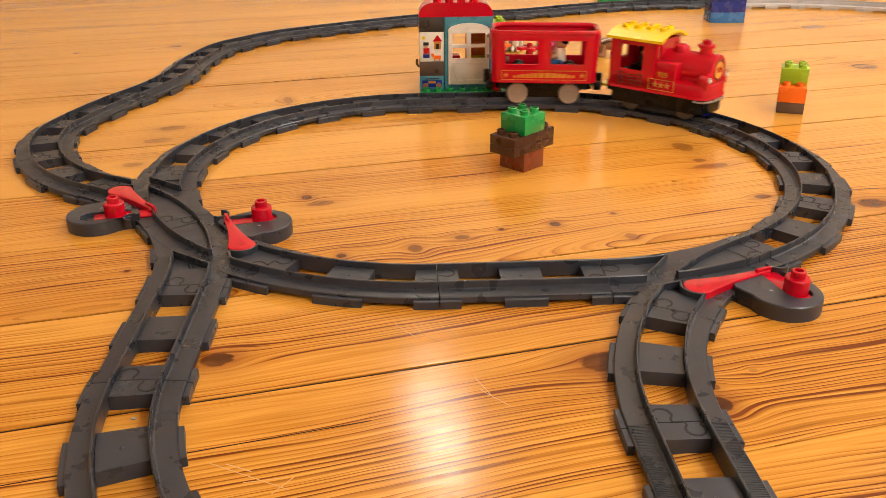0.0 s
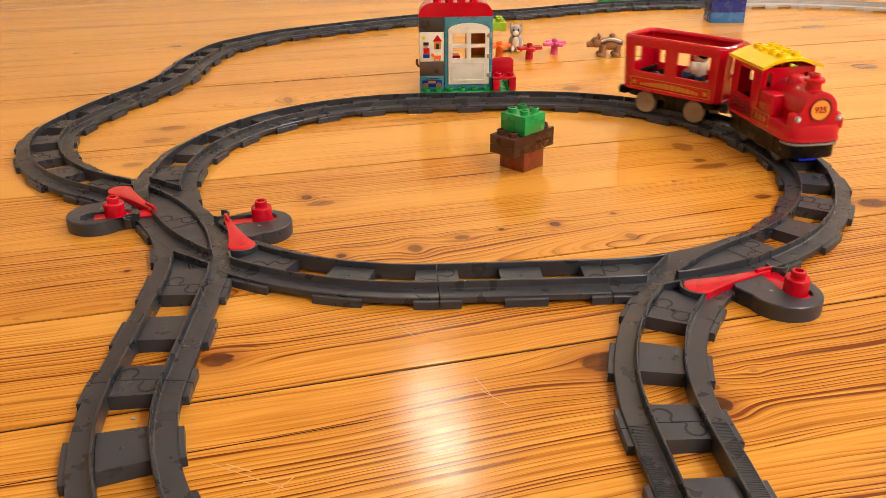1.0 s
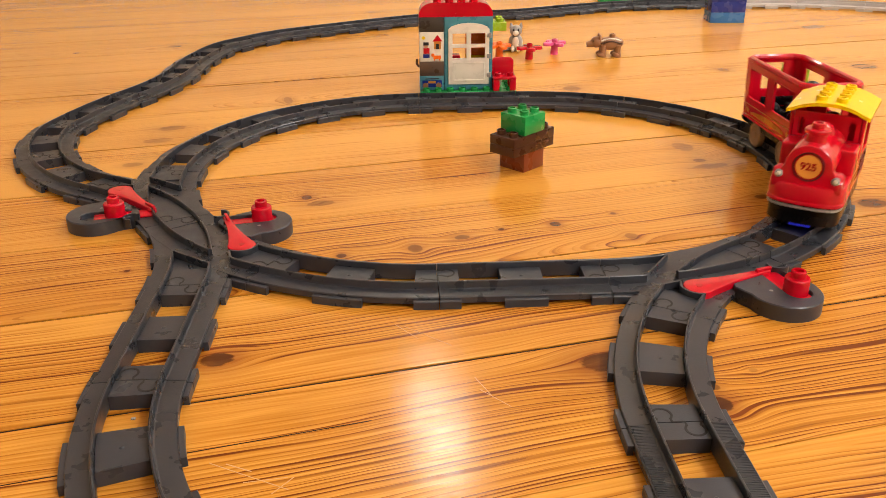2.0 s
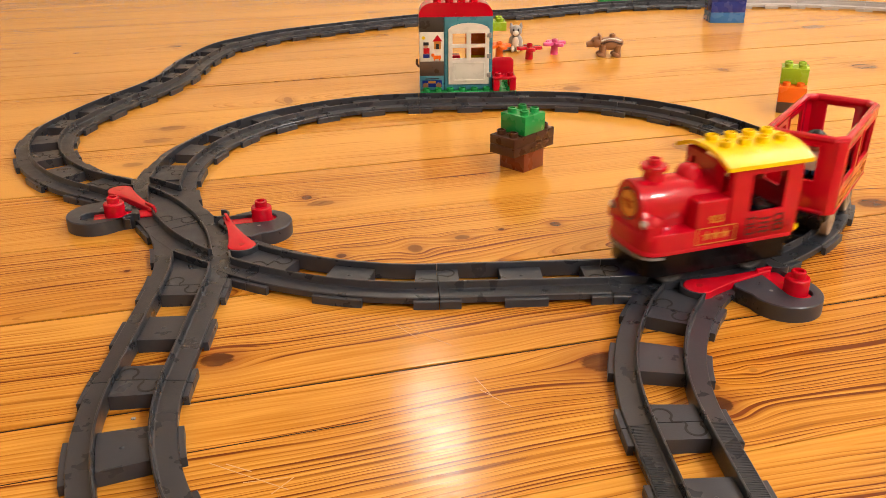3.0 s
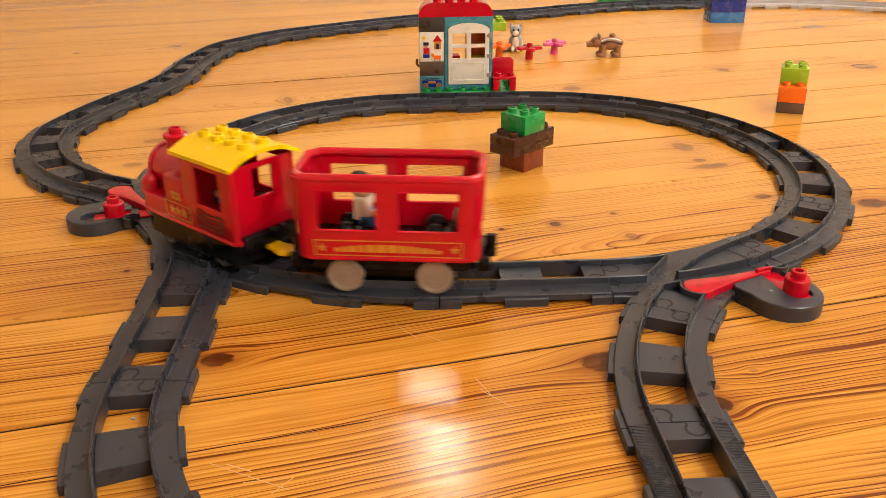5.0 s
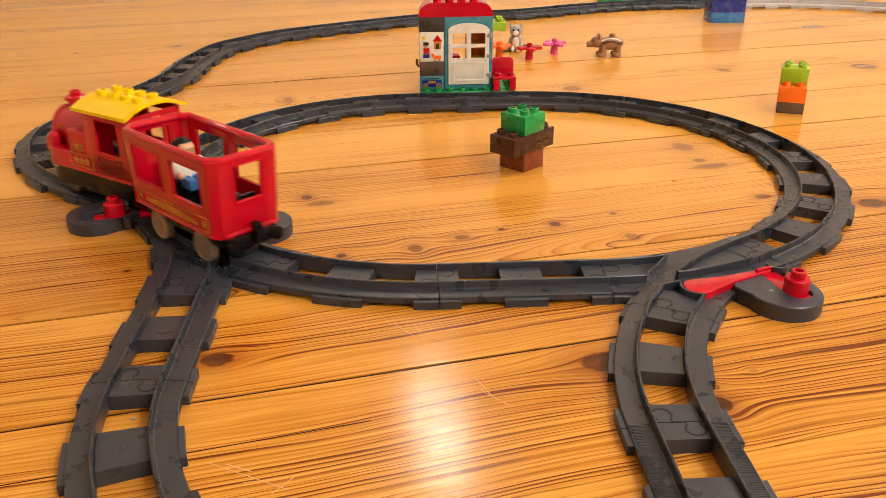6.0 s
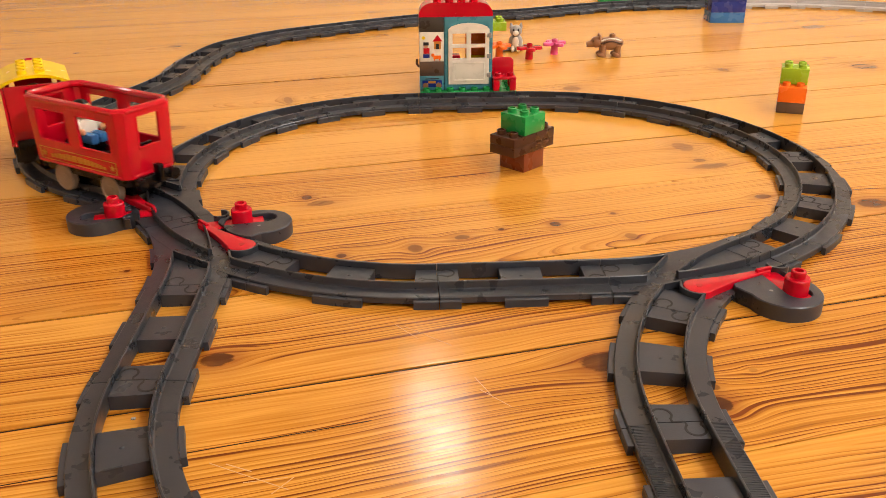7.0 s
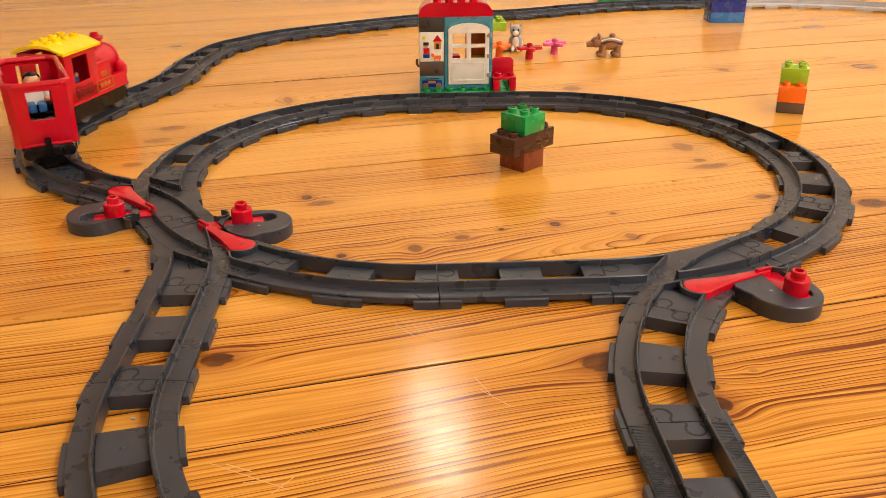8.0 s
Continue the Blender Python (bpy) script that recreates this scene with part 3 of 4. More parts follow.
def lay_track():
    labels = {"S": "straight dark grey toy train track with ribbed treads", "C": "curved dark grey plastic toy train track"}
    for i, k in enumerate("SRRRRRRSRRRRRR"):
        if i in (6, 9, 10):
            continue
        track_piece(leg(OVAL[i], k), "straight_track" if k == "S" else "curved_track", labels["S" if k == "S" else "C"], ribbed=(i == 7))
    track_piece(leg(A1, "S"), "straight_track", "straight dark grey plastic toy train track")
    track_piece(leg(A2, "L"), "curved_track", labels["C"])
    track_piece(leg(hop(A2, "L"), "L"), "curved_track", labels["C"])
    track_piece(leg(B1, "L"), "curved_track", labels["C"])
    track_piece(leg(B2, "S"), "straight_track", labels["S"], ribbed=True)
    track_piece(leg(hop(B2, "S"), "S"), "straight_track", labels["S"])
    for i, (p, q) in enumerate(zip(OUTER, OUTER[1:])):
        pale = i >= 15
        track_piece(flexed(p, q), "curved_track" if abs(p[2] - q[2]) > 0.12 else "straight_track",
                    "pale grey plastic toy train track" if pale else labels["C"],
                    LIGHT_GREY if pale else None, plate=LIGHT_GREY if pale else None)


# ---- bricks ----
U, H = 0.016, 0.0192


def studs(parent, nx, ny, z, material, cx=0.0, cy=0.0, name="stud", slotted=False):
    for i in range(nx):
        for j in range(ny):
            bm = bmesh.new()
            lathe(bm, [(0.0047, -0.001), (0.0047, 0.0040), (0.0042, 0.0045), (0.0034, 0.0045), (0.0034, 0.0012), (0, 0.0012)], None, 18)
            if slotted:
                box(bm, -0.0040, 0.0040, -0.0008, 0.0008, 0.001, 0.0044)
            o = part(name, bm, material, parent)
            o.location = (cx + (i - (nx - 1) / 2) * U, cy + (j - (ny - 1) / 2) * U, z)


def brick(parent, nx, ny, z, h, material, cx=0.0, cy=0.0, name="brick", top=False, slotted=False, label=""):
    bm = bmesh.new()
    g = 0.0001
    box(bm, cx - nx * U / 2 + g, cx + nx * U / 2 - g, cy - ny * U / 2 + g, cy + ny * U / 2 - g, z + 0.0001, z + h - 0.0001, 0.0005, 2)
    o = part(name, bm, material, parent, label)
    if top:
        studs(o, nx, ny, z + h, material, cx, cy, slotted=slotted)
    return o


def brick_tree():
    ob = thing("brick_tree", "little tree of stacked brown and green toy bricks on the floor", "toy bricks", m=pose(0.0370, 0.0180, 0, 0, 0, 43))
    brick(ob, 2, 2, 0, H, RUST, label="reddish brown square brick")
    brick(ob, 4, 2, H, H / 2, BROWN, label="dark brown long plate")
    brick(ob, 4, 2, H * 1.5, H / 2, BROWN, top=True, label="dark brown long plate")
    brick(ob, 2, 2, H * 2, H, GREEN, top=True, label="green square brick")


def brick_post():
    ob = thing("brick_post", "short post of stacked taupe, orange and lime toy bricks", "toy bricks", m=pose(0.3985, 0.2030, 0, 0, 0, -23))
    brick(ob, 2, 2, 0, 0.0135, TAUPE)
    brick(ob, 2, 2, 0.0135, H, ORANGE, top=True)
    brick(ob, 2, 2, 0.0135 + H, H, LIME, cy=U, top=True, slotted=True)


def brick_tower():
    ob = thing("brick_tower", "stack of dark blue toy bricks on a medium blue one", "toy bricks", m=pose(0.533, 0.822, 0, 0, 0, -4))
    brick(ob, 4, 3, 0, H, MIDBLUE)
    brick(ob, 4, 3, H, H, BLUE)
    brick(ob, 4, 3, 2 * H, H, BLUE, top=True)


def far_plate():
    ob = thing("base_plate", "thin green toy base plate lying behind the track", "toy plate", m=pose(0.475, 1.10, 0, 0, 0, 2))
    brick(ob, 16, 4, 0, H / 2, GREEN, top=True, name="plate")


def house():
    ob = thing("toy_house", "toy house front with teal frame, white door and red roof", "toy house", m=pose(0.0045, 0.3330, 0, 0, 0, 0.3))
    brick(ob, 8, 4, 0, 0.0055, GREEN, name="base_plate", top=True)
    z0 = 0.0055
    x = -0.048
    yb = -0.002
    radio = brick(ob, 2, 2, z0, H, AZURE, x, yb, label="teal brick with a printed radio")
    brick(ob, 2, 2, z0 + H, H, TAUPE, x, yb)
    tile = brick(ob, 2, 2, z0 + 2 * H, 2 * H, WHITE, x, yb, label="white printed brick")
    brick(ob, 2, 2, z0 + 4 * H, H, plastic("charcoal_plastic", (0.045, 0.038, 0.032), 0.35), x, yb)
    f = yb - U - 0.0003
    # printed shapes
    def sticker(name, parent, material, x0, x1, z_0, z_1, d=0.0003, round_=0):
        bm = bmesh.new()
        if round_:
            lathe(bm, [(0.0, 0), ((x1 - x0) / 2, 0), ((x1 - x0) / 2, d), (0, d)], pose((x0 + x1) / 2, f, (z_0 + z_1) / 2, 90), 18)
        else:
            box(bm, x0, x1, f - d, f + 0.0002, z_0, z_1)
        part(name, bm, material, parent)
    bx, bz = x, z0
    sticker("radio_body", radio, BLUE, bx - 0.013, bx + 0.013, bz + 0.0045, bz + 0.0135, 0.0003)
    sticker("radio_speaker", radio, TAN, bx - 0.0125, bx - 0.0050, bz + 0.0030, bz + 0.0105, 0.0007, 1)
    sticker("radio_speaker", radio, TAN, bx + 0.0050, bx + 0.0125, bz + 0.0030, bz + 0.0105, 0.0007, 1)
    sticker("radio_dial", radio, GOLD, bx - 0.0050, bx + 0.0050, bz + 0.0095, bz + 0.0125, 0.0006)
    sticker("radio_handle", radio, SHADE_BLACK, bx - 0.0090, bx + 0.0090, bz + 0.0150, bz + 0.0162, 0.0004)
    tz = z0 + 2 * H
    sticker("printed_sun", tile, YELLOW, bx - 0.0130, bx - 0.0085, tz + 0.0290, tz + 0.0335, 0.0004, 1)
    sticker("printed_coat", tile, RED, bx - 0.0110, bx - 0.0030, tz + 0.0105, tz + 0.0180, 0.0004)
    sticker("printed_trousers", tile, BLUE, bx - 0.0115, bx - 0.0030, tz + 0.0050, tz + 0.0100, 0.0005)
    sticker("printed_cap", tile, SHADE_BLACK, bx - 0.0110, bx - 0.0040, tz + 0.0215, tz + 0.0255, 0.0005)
    sticker("printed_face", tile, SKIN, bx - 0.0100, bx - 0.0050, tz + 0.0175, tz + 0.0225, 0.0004, 1)
    sticker("printed_hut", tile, GOLD, bx + 0.0030, bx + 0.0120, tz + 0.0165, tz + 0.0270, 0.0004)
    sticker("printed_hut_door", tile, SHADE_BLACK, bx + 0.0055, bx + 0.0095, tz + 0.0165, tz + 0.0235, 0.0007)
    bm = bmesh.new()
    prism(bm, [(-0.0065, 0), (0.0065, 0), (0.0, 0.0085)], 0, 0.0004, m=pose(bx + 0.0075, f, tz + 0.0265, 90))
    part("printed_hut_roof", bm, RED, tile)
    sticker("printed_dog", tile, ORANGE, bx + 0.0020, bx + 0.0120, tz + 0.0035, tz + 0.0080, 0.0004)
    sticker("printed_dog_leg", tile, ORANGE, bx + 0.0025, bx + 0.0042, tz + 0.0015, tz + 0.0040, 0.0005)
    sticker("printed_dog_leg", tile, ORANGE, bx + 0.0095, bx + 0.0112, tz + 0.0015, tz + 0.0040, 0.0005)
    sticker("printed_dog_head", tile, ORANGE, bx - 0.0010, bx + 0.0034, tz + 0.0065, tz + 0.0110, 0.0006, 1)
    # door frame
    fx0, fx1, ft = -0.0318, 0.0318, z0 + 5 * H
    bm = bmesh.new()
    us = [fx0, fx0 + 0.0085, fx1 - 0.0065, fx1]
    vs = [z0, z0 + 0.0065, z0 + 5 * H - 0.0125, z0 + 5 * H]
    slab(bm, us, vs, lambda i, j: not (i == 1 and j == 1), yb - U, yb + U, "y", 0.0006)
    # slides to stand beside the brick column
    bm.transform(pose(0.0005, 0, 0))
    part("door_frame", bm, AZURE, ob, "teal door frame")
    # white door with an arched top
    dx0, dx1 = us[1] - 0.0030, us[2] + 0.0025
    w = dx1 - dx0
    z_lo, z_hi = z0 + 0.0078, z0 + 5 * H - 0.0158
    bm = bmesh.new()
    cx = (dx0 + dx1) / 2
    gu = [dx0, dx0 + 0.0055, cx - 0.0030, cx + 0.0030, dx1 - 0.0055, dx1]
    gv = [z_lo, z_lo + 0.0345, z_lo + 0.0485, z_lo + 0.0530, z_lo + 0.0670, z_hi]
    t = bmesh.new()
    slab(t, gu, gv, lambda i, j: not (i in (1, 3) and j in (1, 3)), yb - U - 0.0022, yb - U + 0.0020, "y", 0.0005)
    join(bm, t)
    arch = [(dx0, z_hi - 0.0005)]
    for i in range(13):
        s = -1 + 2 * i / 12
        arch.append((cx + s * w / 2, z_hi + 0.0080 * math.sqrt(max(0.0, 1 - s * s)) ** 1.3))
    arch.append((dx1, z_hi - 0.0005))
    prism(bm, [(px, pz) for px, pz in arch], -0.0020, 0.0022, m=pose(0, yb - U, 0, 90))
    part("door_leaf", bm, WHITE, ob, "white door leaf with four open lights")
    bm = bmesh.new()
    t = bmesh.new()
    slab(t, [dx0 + 0.006, dx0 + 0.0075, dx1 - 0.0075, dx1 - 0.006], [z_lo + 0.0045, z_lo + 0.0060, z_lo + 0.0280, z_lo + 0.0295], lambda i, j: not (i == 1 and j == 1), yb - U - 0.0030, yb - U - 0.0018, "y", 0.0003)
    join(bm, t)
    part("door_moulding", bm, WHITE, ob)
    for z in (z_lo + 0.012, z_lo + 0.037, z_lo + 0.064):
        bm = bmesh.new()
        box(bm, dx1 - 0.0030, dx1 + 0.0008, yb - U - 0.0040, yb - U - 0.0018, z - 0.0022, z + 0.0030, 0.0005)
        lathe(bm, [(0, -0.003), (0.0014, -0.003), (0.0014, 0.0036), (0, 0.0036)], pose(dx1 + 0.0012, yb - U - 0.0028, z), 10)
        part("hinge", bm, SILVER, ob)
    # red rounded roof with studs
    bm = bmesh.new()
    rz = ft
    x0, x1 = -0.0640, 0.0320
    out = [(x0, 0.0)]
    for i in range(9):
        a = radians(180 - 90 * i / 8)
        out.append((x0 + 0.018 + 0.018 * math.cos(a), 0.003 + 0.0150 * math.sin(a)))
    for i in range(9):
        a = radians(90 - 90 * i / 8)
        out.append((x1 - 0.018 + 0.018 * math.cos(a), 0.003 + 0.0150 * math.sin(a)))
    out.append((x1, 0.0))
    prism(bm, out, -U, U, 0.0, pose(0, yb, rz, 90))
    roof = part("roof", bm, RED, ob, "red rounded roof bricks")
    bm = bmesh.new()
    box(bm, -0.0163, -0.0157, yb - U - 0.0002, yb + U, rz, rz + 0.0181)
    part("roof_joint", bm, DARK_RED, ob)
    studs(roof, 4, 2, rz + 0.0178, RED, -0.016, yb)
    # bricks behind the door
    brick(ob, 2, 1, z0, H, RED, -0.024, 0.024, name="back_brick")
    brick(ob, 2, 1, z0 + H, H, YELLOW, 0.016, 0.024, name="back_brick")
    brick(ob, 2, 1, z0, H, ORANGE, 0.016, 0.024, name="back_brick")
    brick(ob, 2, 1, z0 + H, H, RED, -0.024, 0.024, name="back_brick")
    brick(ob, 2, 1, z0 + 2 * H, H, ORANGE, 0.016, 0.024, name="back_brick")
    brick(ob, 2, 1, z0 + 3 * H, H, ORANGE, 0.016, 0.024, name="back_brick")
    brick(ob, 2, 2, z0 + 4 * H - 0.003, 0.0112, LIME, 0.0365, 0.0145, name="lime_brick", top=True)
    # brown curled tail showing past the corner
    bm = bmesh.new()
    for i in range(6):
        a = radians(150 + 22 * i)
        lathe(bm, [(0, -0.0018), (0.0017, -0.0010), (0.0017, 0.0010), (0, 0.0018)], pose(-0.0640 + 0.0035 * math.cos(a), 0.004, z0 + 1.75 * H + 0.006 * math.sin(a)), 8)
    part("curl", bm, TAN, ob, "small brown curl of a toy")


def chair():
    ob = thing("toy_chair", "small red plastic toy chair on the green plate", "toy chair", m=pose(0.0525, 0.3150, 0.0057, 0, 0, 2))
    for sx in (-1, 1):
        for sy in (-1, 1):
            bm = bmesh.new()
            box(bm, sx * 0.0110 - 0.0042, sx * 0.0110 + 0.0042, sy * 0.0085 - 0.0032, sy * 0.0085 + 0.0032, 0, 0.0165, 0.0008)
            part("leg", bm, RED, ob)
    bm = bmesh.new()
    box(bm, -0.0155, 0.0155, -0.0125, 0.0125, 0.0150, 0.0185, 0.0012)
    seat = part("seat", bm, RED, ob)
    studs(seat, 2, 1, 0.0185, RED, 0, -0.004)
    bm = bmesh.new()
    out = [(-0.0145, 0)] + circle(-0.0085, 0.0165, 0.006, 180, 90, 6) + circle(0.0085, 0.0165, 0.006, 90, 0, 6) + [(0.0145, 0)]
    prism(bm, out, -0.002, 0.002, 0.0006, pose(0, 0.0105, 0.0175, 90 - 4))
    part("backrest", bm, RED, ob)


def flower(x, y, material, label, turn):
    ob = thing("toy_flower", label, "toy flower", "toy flowers", pose(x, y, 0, 0, 0, turn))
    bm = bmesh.new()
    lathe(bm, [(0, 0), (0.0060, 0), (0.0056, 0.0120), (0.0050, 0.0155), (0, 0.0155)], None, 18)
    part("stem", bm, material, ob)
    bm = bmesh.new()
    for i in range(4):
        t = bmesh.new()
        prism(t, circle(0.0140, 0, 0.0064, -100, 100, 12) + [(0.002, 0.0042), (0.002, -0.0042)], 0.0150, 0.0195, 0.0010)
        join(bm, t, pose(0, 0, 0, 0, 0, 90 * i))
    part("petals", bm, material, ob)
    studs(ob, 1, 1, 0.0195, material)


def blob(bm, x, y, z, rx, ry, rz, mi=0, n=14, turn=None):
    prof = [(0.0, -1.0)] + [(math.cos(radians(a)), math.sin(radians(a))) for a in range(-75, 90, 15)] + [(0.0, 1.0)]
    m = Matrix.Translation((x, y, z)) @ (turn or Matrix()) @ Matrix.Diagonal((rx, ry, rz, 1))
    lathe(bm, prof, m, n, mi)


def cat():
    ob = thing("toy_cat", "grey and white sitting toy cat on the floor", "toy cat", m=pose(0.103, 0.580, 0, 0, 0, -8))
    bm = bmesh.new()
    blob(bm, 0, 0.002, 0.014, 0.0115, 0.012, 0.0145)
    blob(bm, -0.009, 0.006, 0.005, 0.006, 0.009, 0.005)
    blob(bm, 0.009, 0.006, 0.005, 0.006, 0.009, 0.005)
    part("torso", bm, SILVER, ob)
    bm = bmesh.new()
    blob(bm, 0, -0.004, 0.034, 0.0100, 0.0090, 0.0090)
    part("head", bm, SILVER, ob)
    bm = bmesh.new()
    blob(bm, 0, -0.0105, 0.0315, 0.0050, 0.0035, 0.0050)
    blob(bm, 0, -0.0075, 0.016, 0.0055, 0.0040, 0.0090)
    part("white_front", bm, WHITE, ob, "white muzzle and chest")
    for s in (-1, 1):
        bm = bmesh.new()
        lathe(bm, [(0.0038, 0), (0.0022, 0.0055), (0, 0.0085)], pose(s * 0.0068, -0.003, 0.0385, 0, s * 12), 8)
        part("ear", bm, SILVER, ob)
        bm = bmesh.new()
        blob(bm, s * 0.0040, -0.0122, 0.0360, 0.0014, 0.0010, 0.0018)
        part("eye", bm, BLACK, ob)
        bm = bmesh.new()
        blob(bm, s * 0.0045, -0.0090, 0.0055, 0.0032, 0.0040, 0.0055)
        part("paw", bm, WHITE, ob)
    bm = bmesh.new()
    for i in range(6):
        blob(bm, -0.010 - 0.0022 * i, 0.004 - 0.002 * i, 0.0028, 0.003, 0.003, 0.0027)
    part("tail", bm, SILVER, ob)


def boar():
    ob = thing("toy_boar", "brown striped toy boar piglet standing on the floor", "toy boar", m=pose(0.2430, 0.531, 0, 0, 0, 176))
    bm = bmesh.new()
    blob(bm, -0.004, 0, 0.0205, 0.0205, 0.0105, 0.0105)
    part("torso", bm, BOAR, ob)
    bm = bmesh.new()
    blob(bm, 0.018, 0, 0.0225, 0.0100, 0.0090, 0.0090)
    lathe(bm, [(0.0062, 0), (0.0046, 0.008), (0.0048, 0.0095), (0, 0.0097)], pose(0.0245, 0, 0.0200, 0, 100), 14)
    part("head", bm, BOAR, ob)
    for s in (-1, 1):
        bm = bmesh.new()
        blob(bm, 0.0140, s * 0.0072, 0.0305, 0.0022, 0.0034, 0.0044)
        part("ear", bm, BOAR, ob)
        bm = bmesh.new()
        blob(bm, 0.0240, s * 0.0062, 0.0248, 0.0011, 0.0010, 0.0015)
        part("eye", bm, BLACK, ob)
        for k, zz in enumerate((0.0282, 0.0245)):
            bm = bmesh.new()
            for i in range(9):
                blob(bm, -0.018 + 0.0035 * i, s * (0.0056 + 0.0032 * k), zz - 0.00020 * (i - 4) ** 2, 0.0028, 0.0022, 0.0012, n=8)
            part("stripe", bm, WHITE if k == 0 else BROWN, ob)
        for x in (-0.0150, 0.0080):
            bm = bmesh.new()
            lathe(bm, [(0, 0), (0.0056, 0), (0.0058, 0.003), (0.0046, 0.008), (0.0050, 0.018), (0, 0.020)], pose(x, s * 0.0058, 0), 12)
            blob(bm, x + 0.0030, s * 0.0068, 0.0040, 0.0066, 0.0058, 0.0040)
            part("leg", bm, BOAR, ob)
    studs(ob, 1, 1, 0.0305, BOAR, -0.006, 0, name="back_stud")


# ---- train ----
def star_points(r):
    return [(r * (1 if i % 2 == 0 else 0.42) * math.sin(radians(36 * i)), r * (1 if i % 2 == 0 else 0.42) * math.cos(radians(36 * i))) for i in range(10)]


def frame_bars(parent, x0, x1, z0, z1, y, material, name="printed_frame", w=0.0007):
    bm = bmesh.new()
    slab(bm, [x0, x0 + w, x1 - w, x1], [z0, z0 + w, z1 - w, z1], lambda i, j: not (i == 1 and j == 1), y - 0.0002, y + 0.0002, "y", 0)
    return part(name, bm, material, parent)


def text_mesh(body, size, m):
    c = bpy.data.curves.new("digits", "FONT")
    c.body, c.size, c.extrude, c.align_x, c.align_y, c.offset = body, size, 0.0002, "CENTER", "CENTER", 0.0002
    o = bpy.data.objects.new("digits", c)
    me = bpy.data.meshes.new_from_object(o)
    bpy.data.objects.remove(o)
    bm = bmesh.new()
    bm.from_mesh(me)
    bpy.data.meshes.remove(me)
    bm.transform(m)
    return bm


def wheel(parent, x, y, r, z, material, w=0.004):
    s = 1 if y > 0 else -1
    bm = bmesh.new()
    lathe(bm, [(0, -w), (r, -w), (r, w * 0.7), (r * 0.92, w), (r * 0.80, w), (r * 0.74, w * 0.75), (r * 0.30, w * 0.75), (r * 0.25, w), (0, w)], None, 28)
    o = part("wheel", bm, material, parent)
    o.matrix_local = pose(x, y, z, -90 * s)
    return o


def chassis_outline(l, w, c):
    return [(-l, -w + c), (-l + c, -w), (l - c, -w), (l, -w + c), (l, w - c), (l - c, w), (-l + c, w), (-l, w - c)]


def engine_outline(l, w, r):
    """Square behind, rounded in front."""
    pts = [(-l, -w + 0.004), (-l + 0.004, -w)]
    for i in range(15):
        a = radians(-90 + 180 * i / 14)
        c, q = math.cos(a), math.sin(a)
        pts.append((l - r + r * abs(c) ** 0.75, w * (abs(q) ** 0.62) * (1 if q > 0 else -1)))
    return pts + [(-l + 0.004, w), (-l, w - 0.004)]


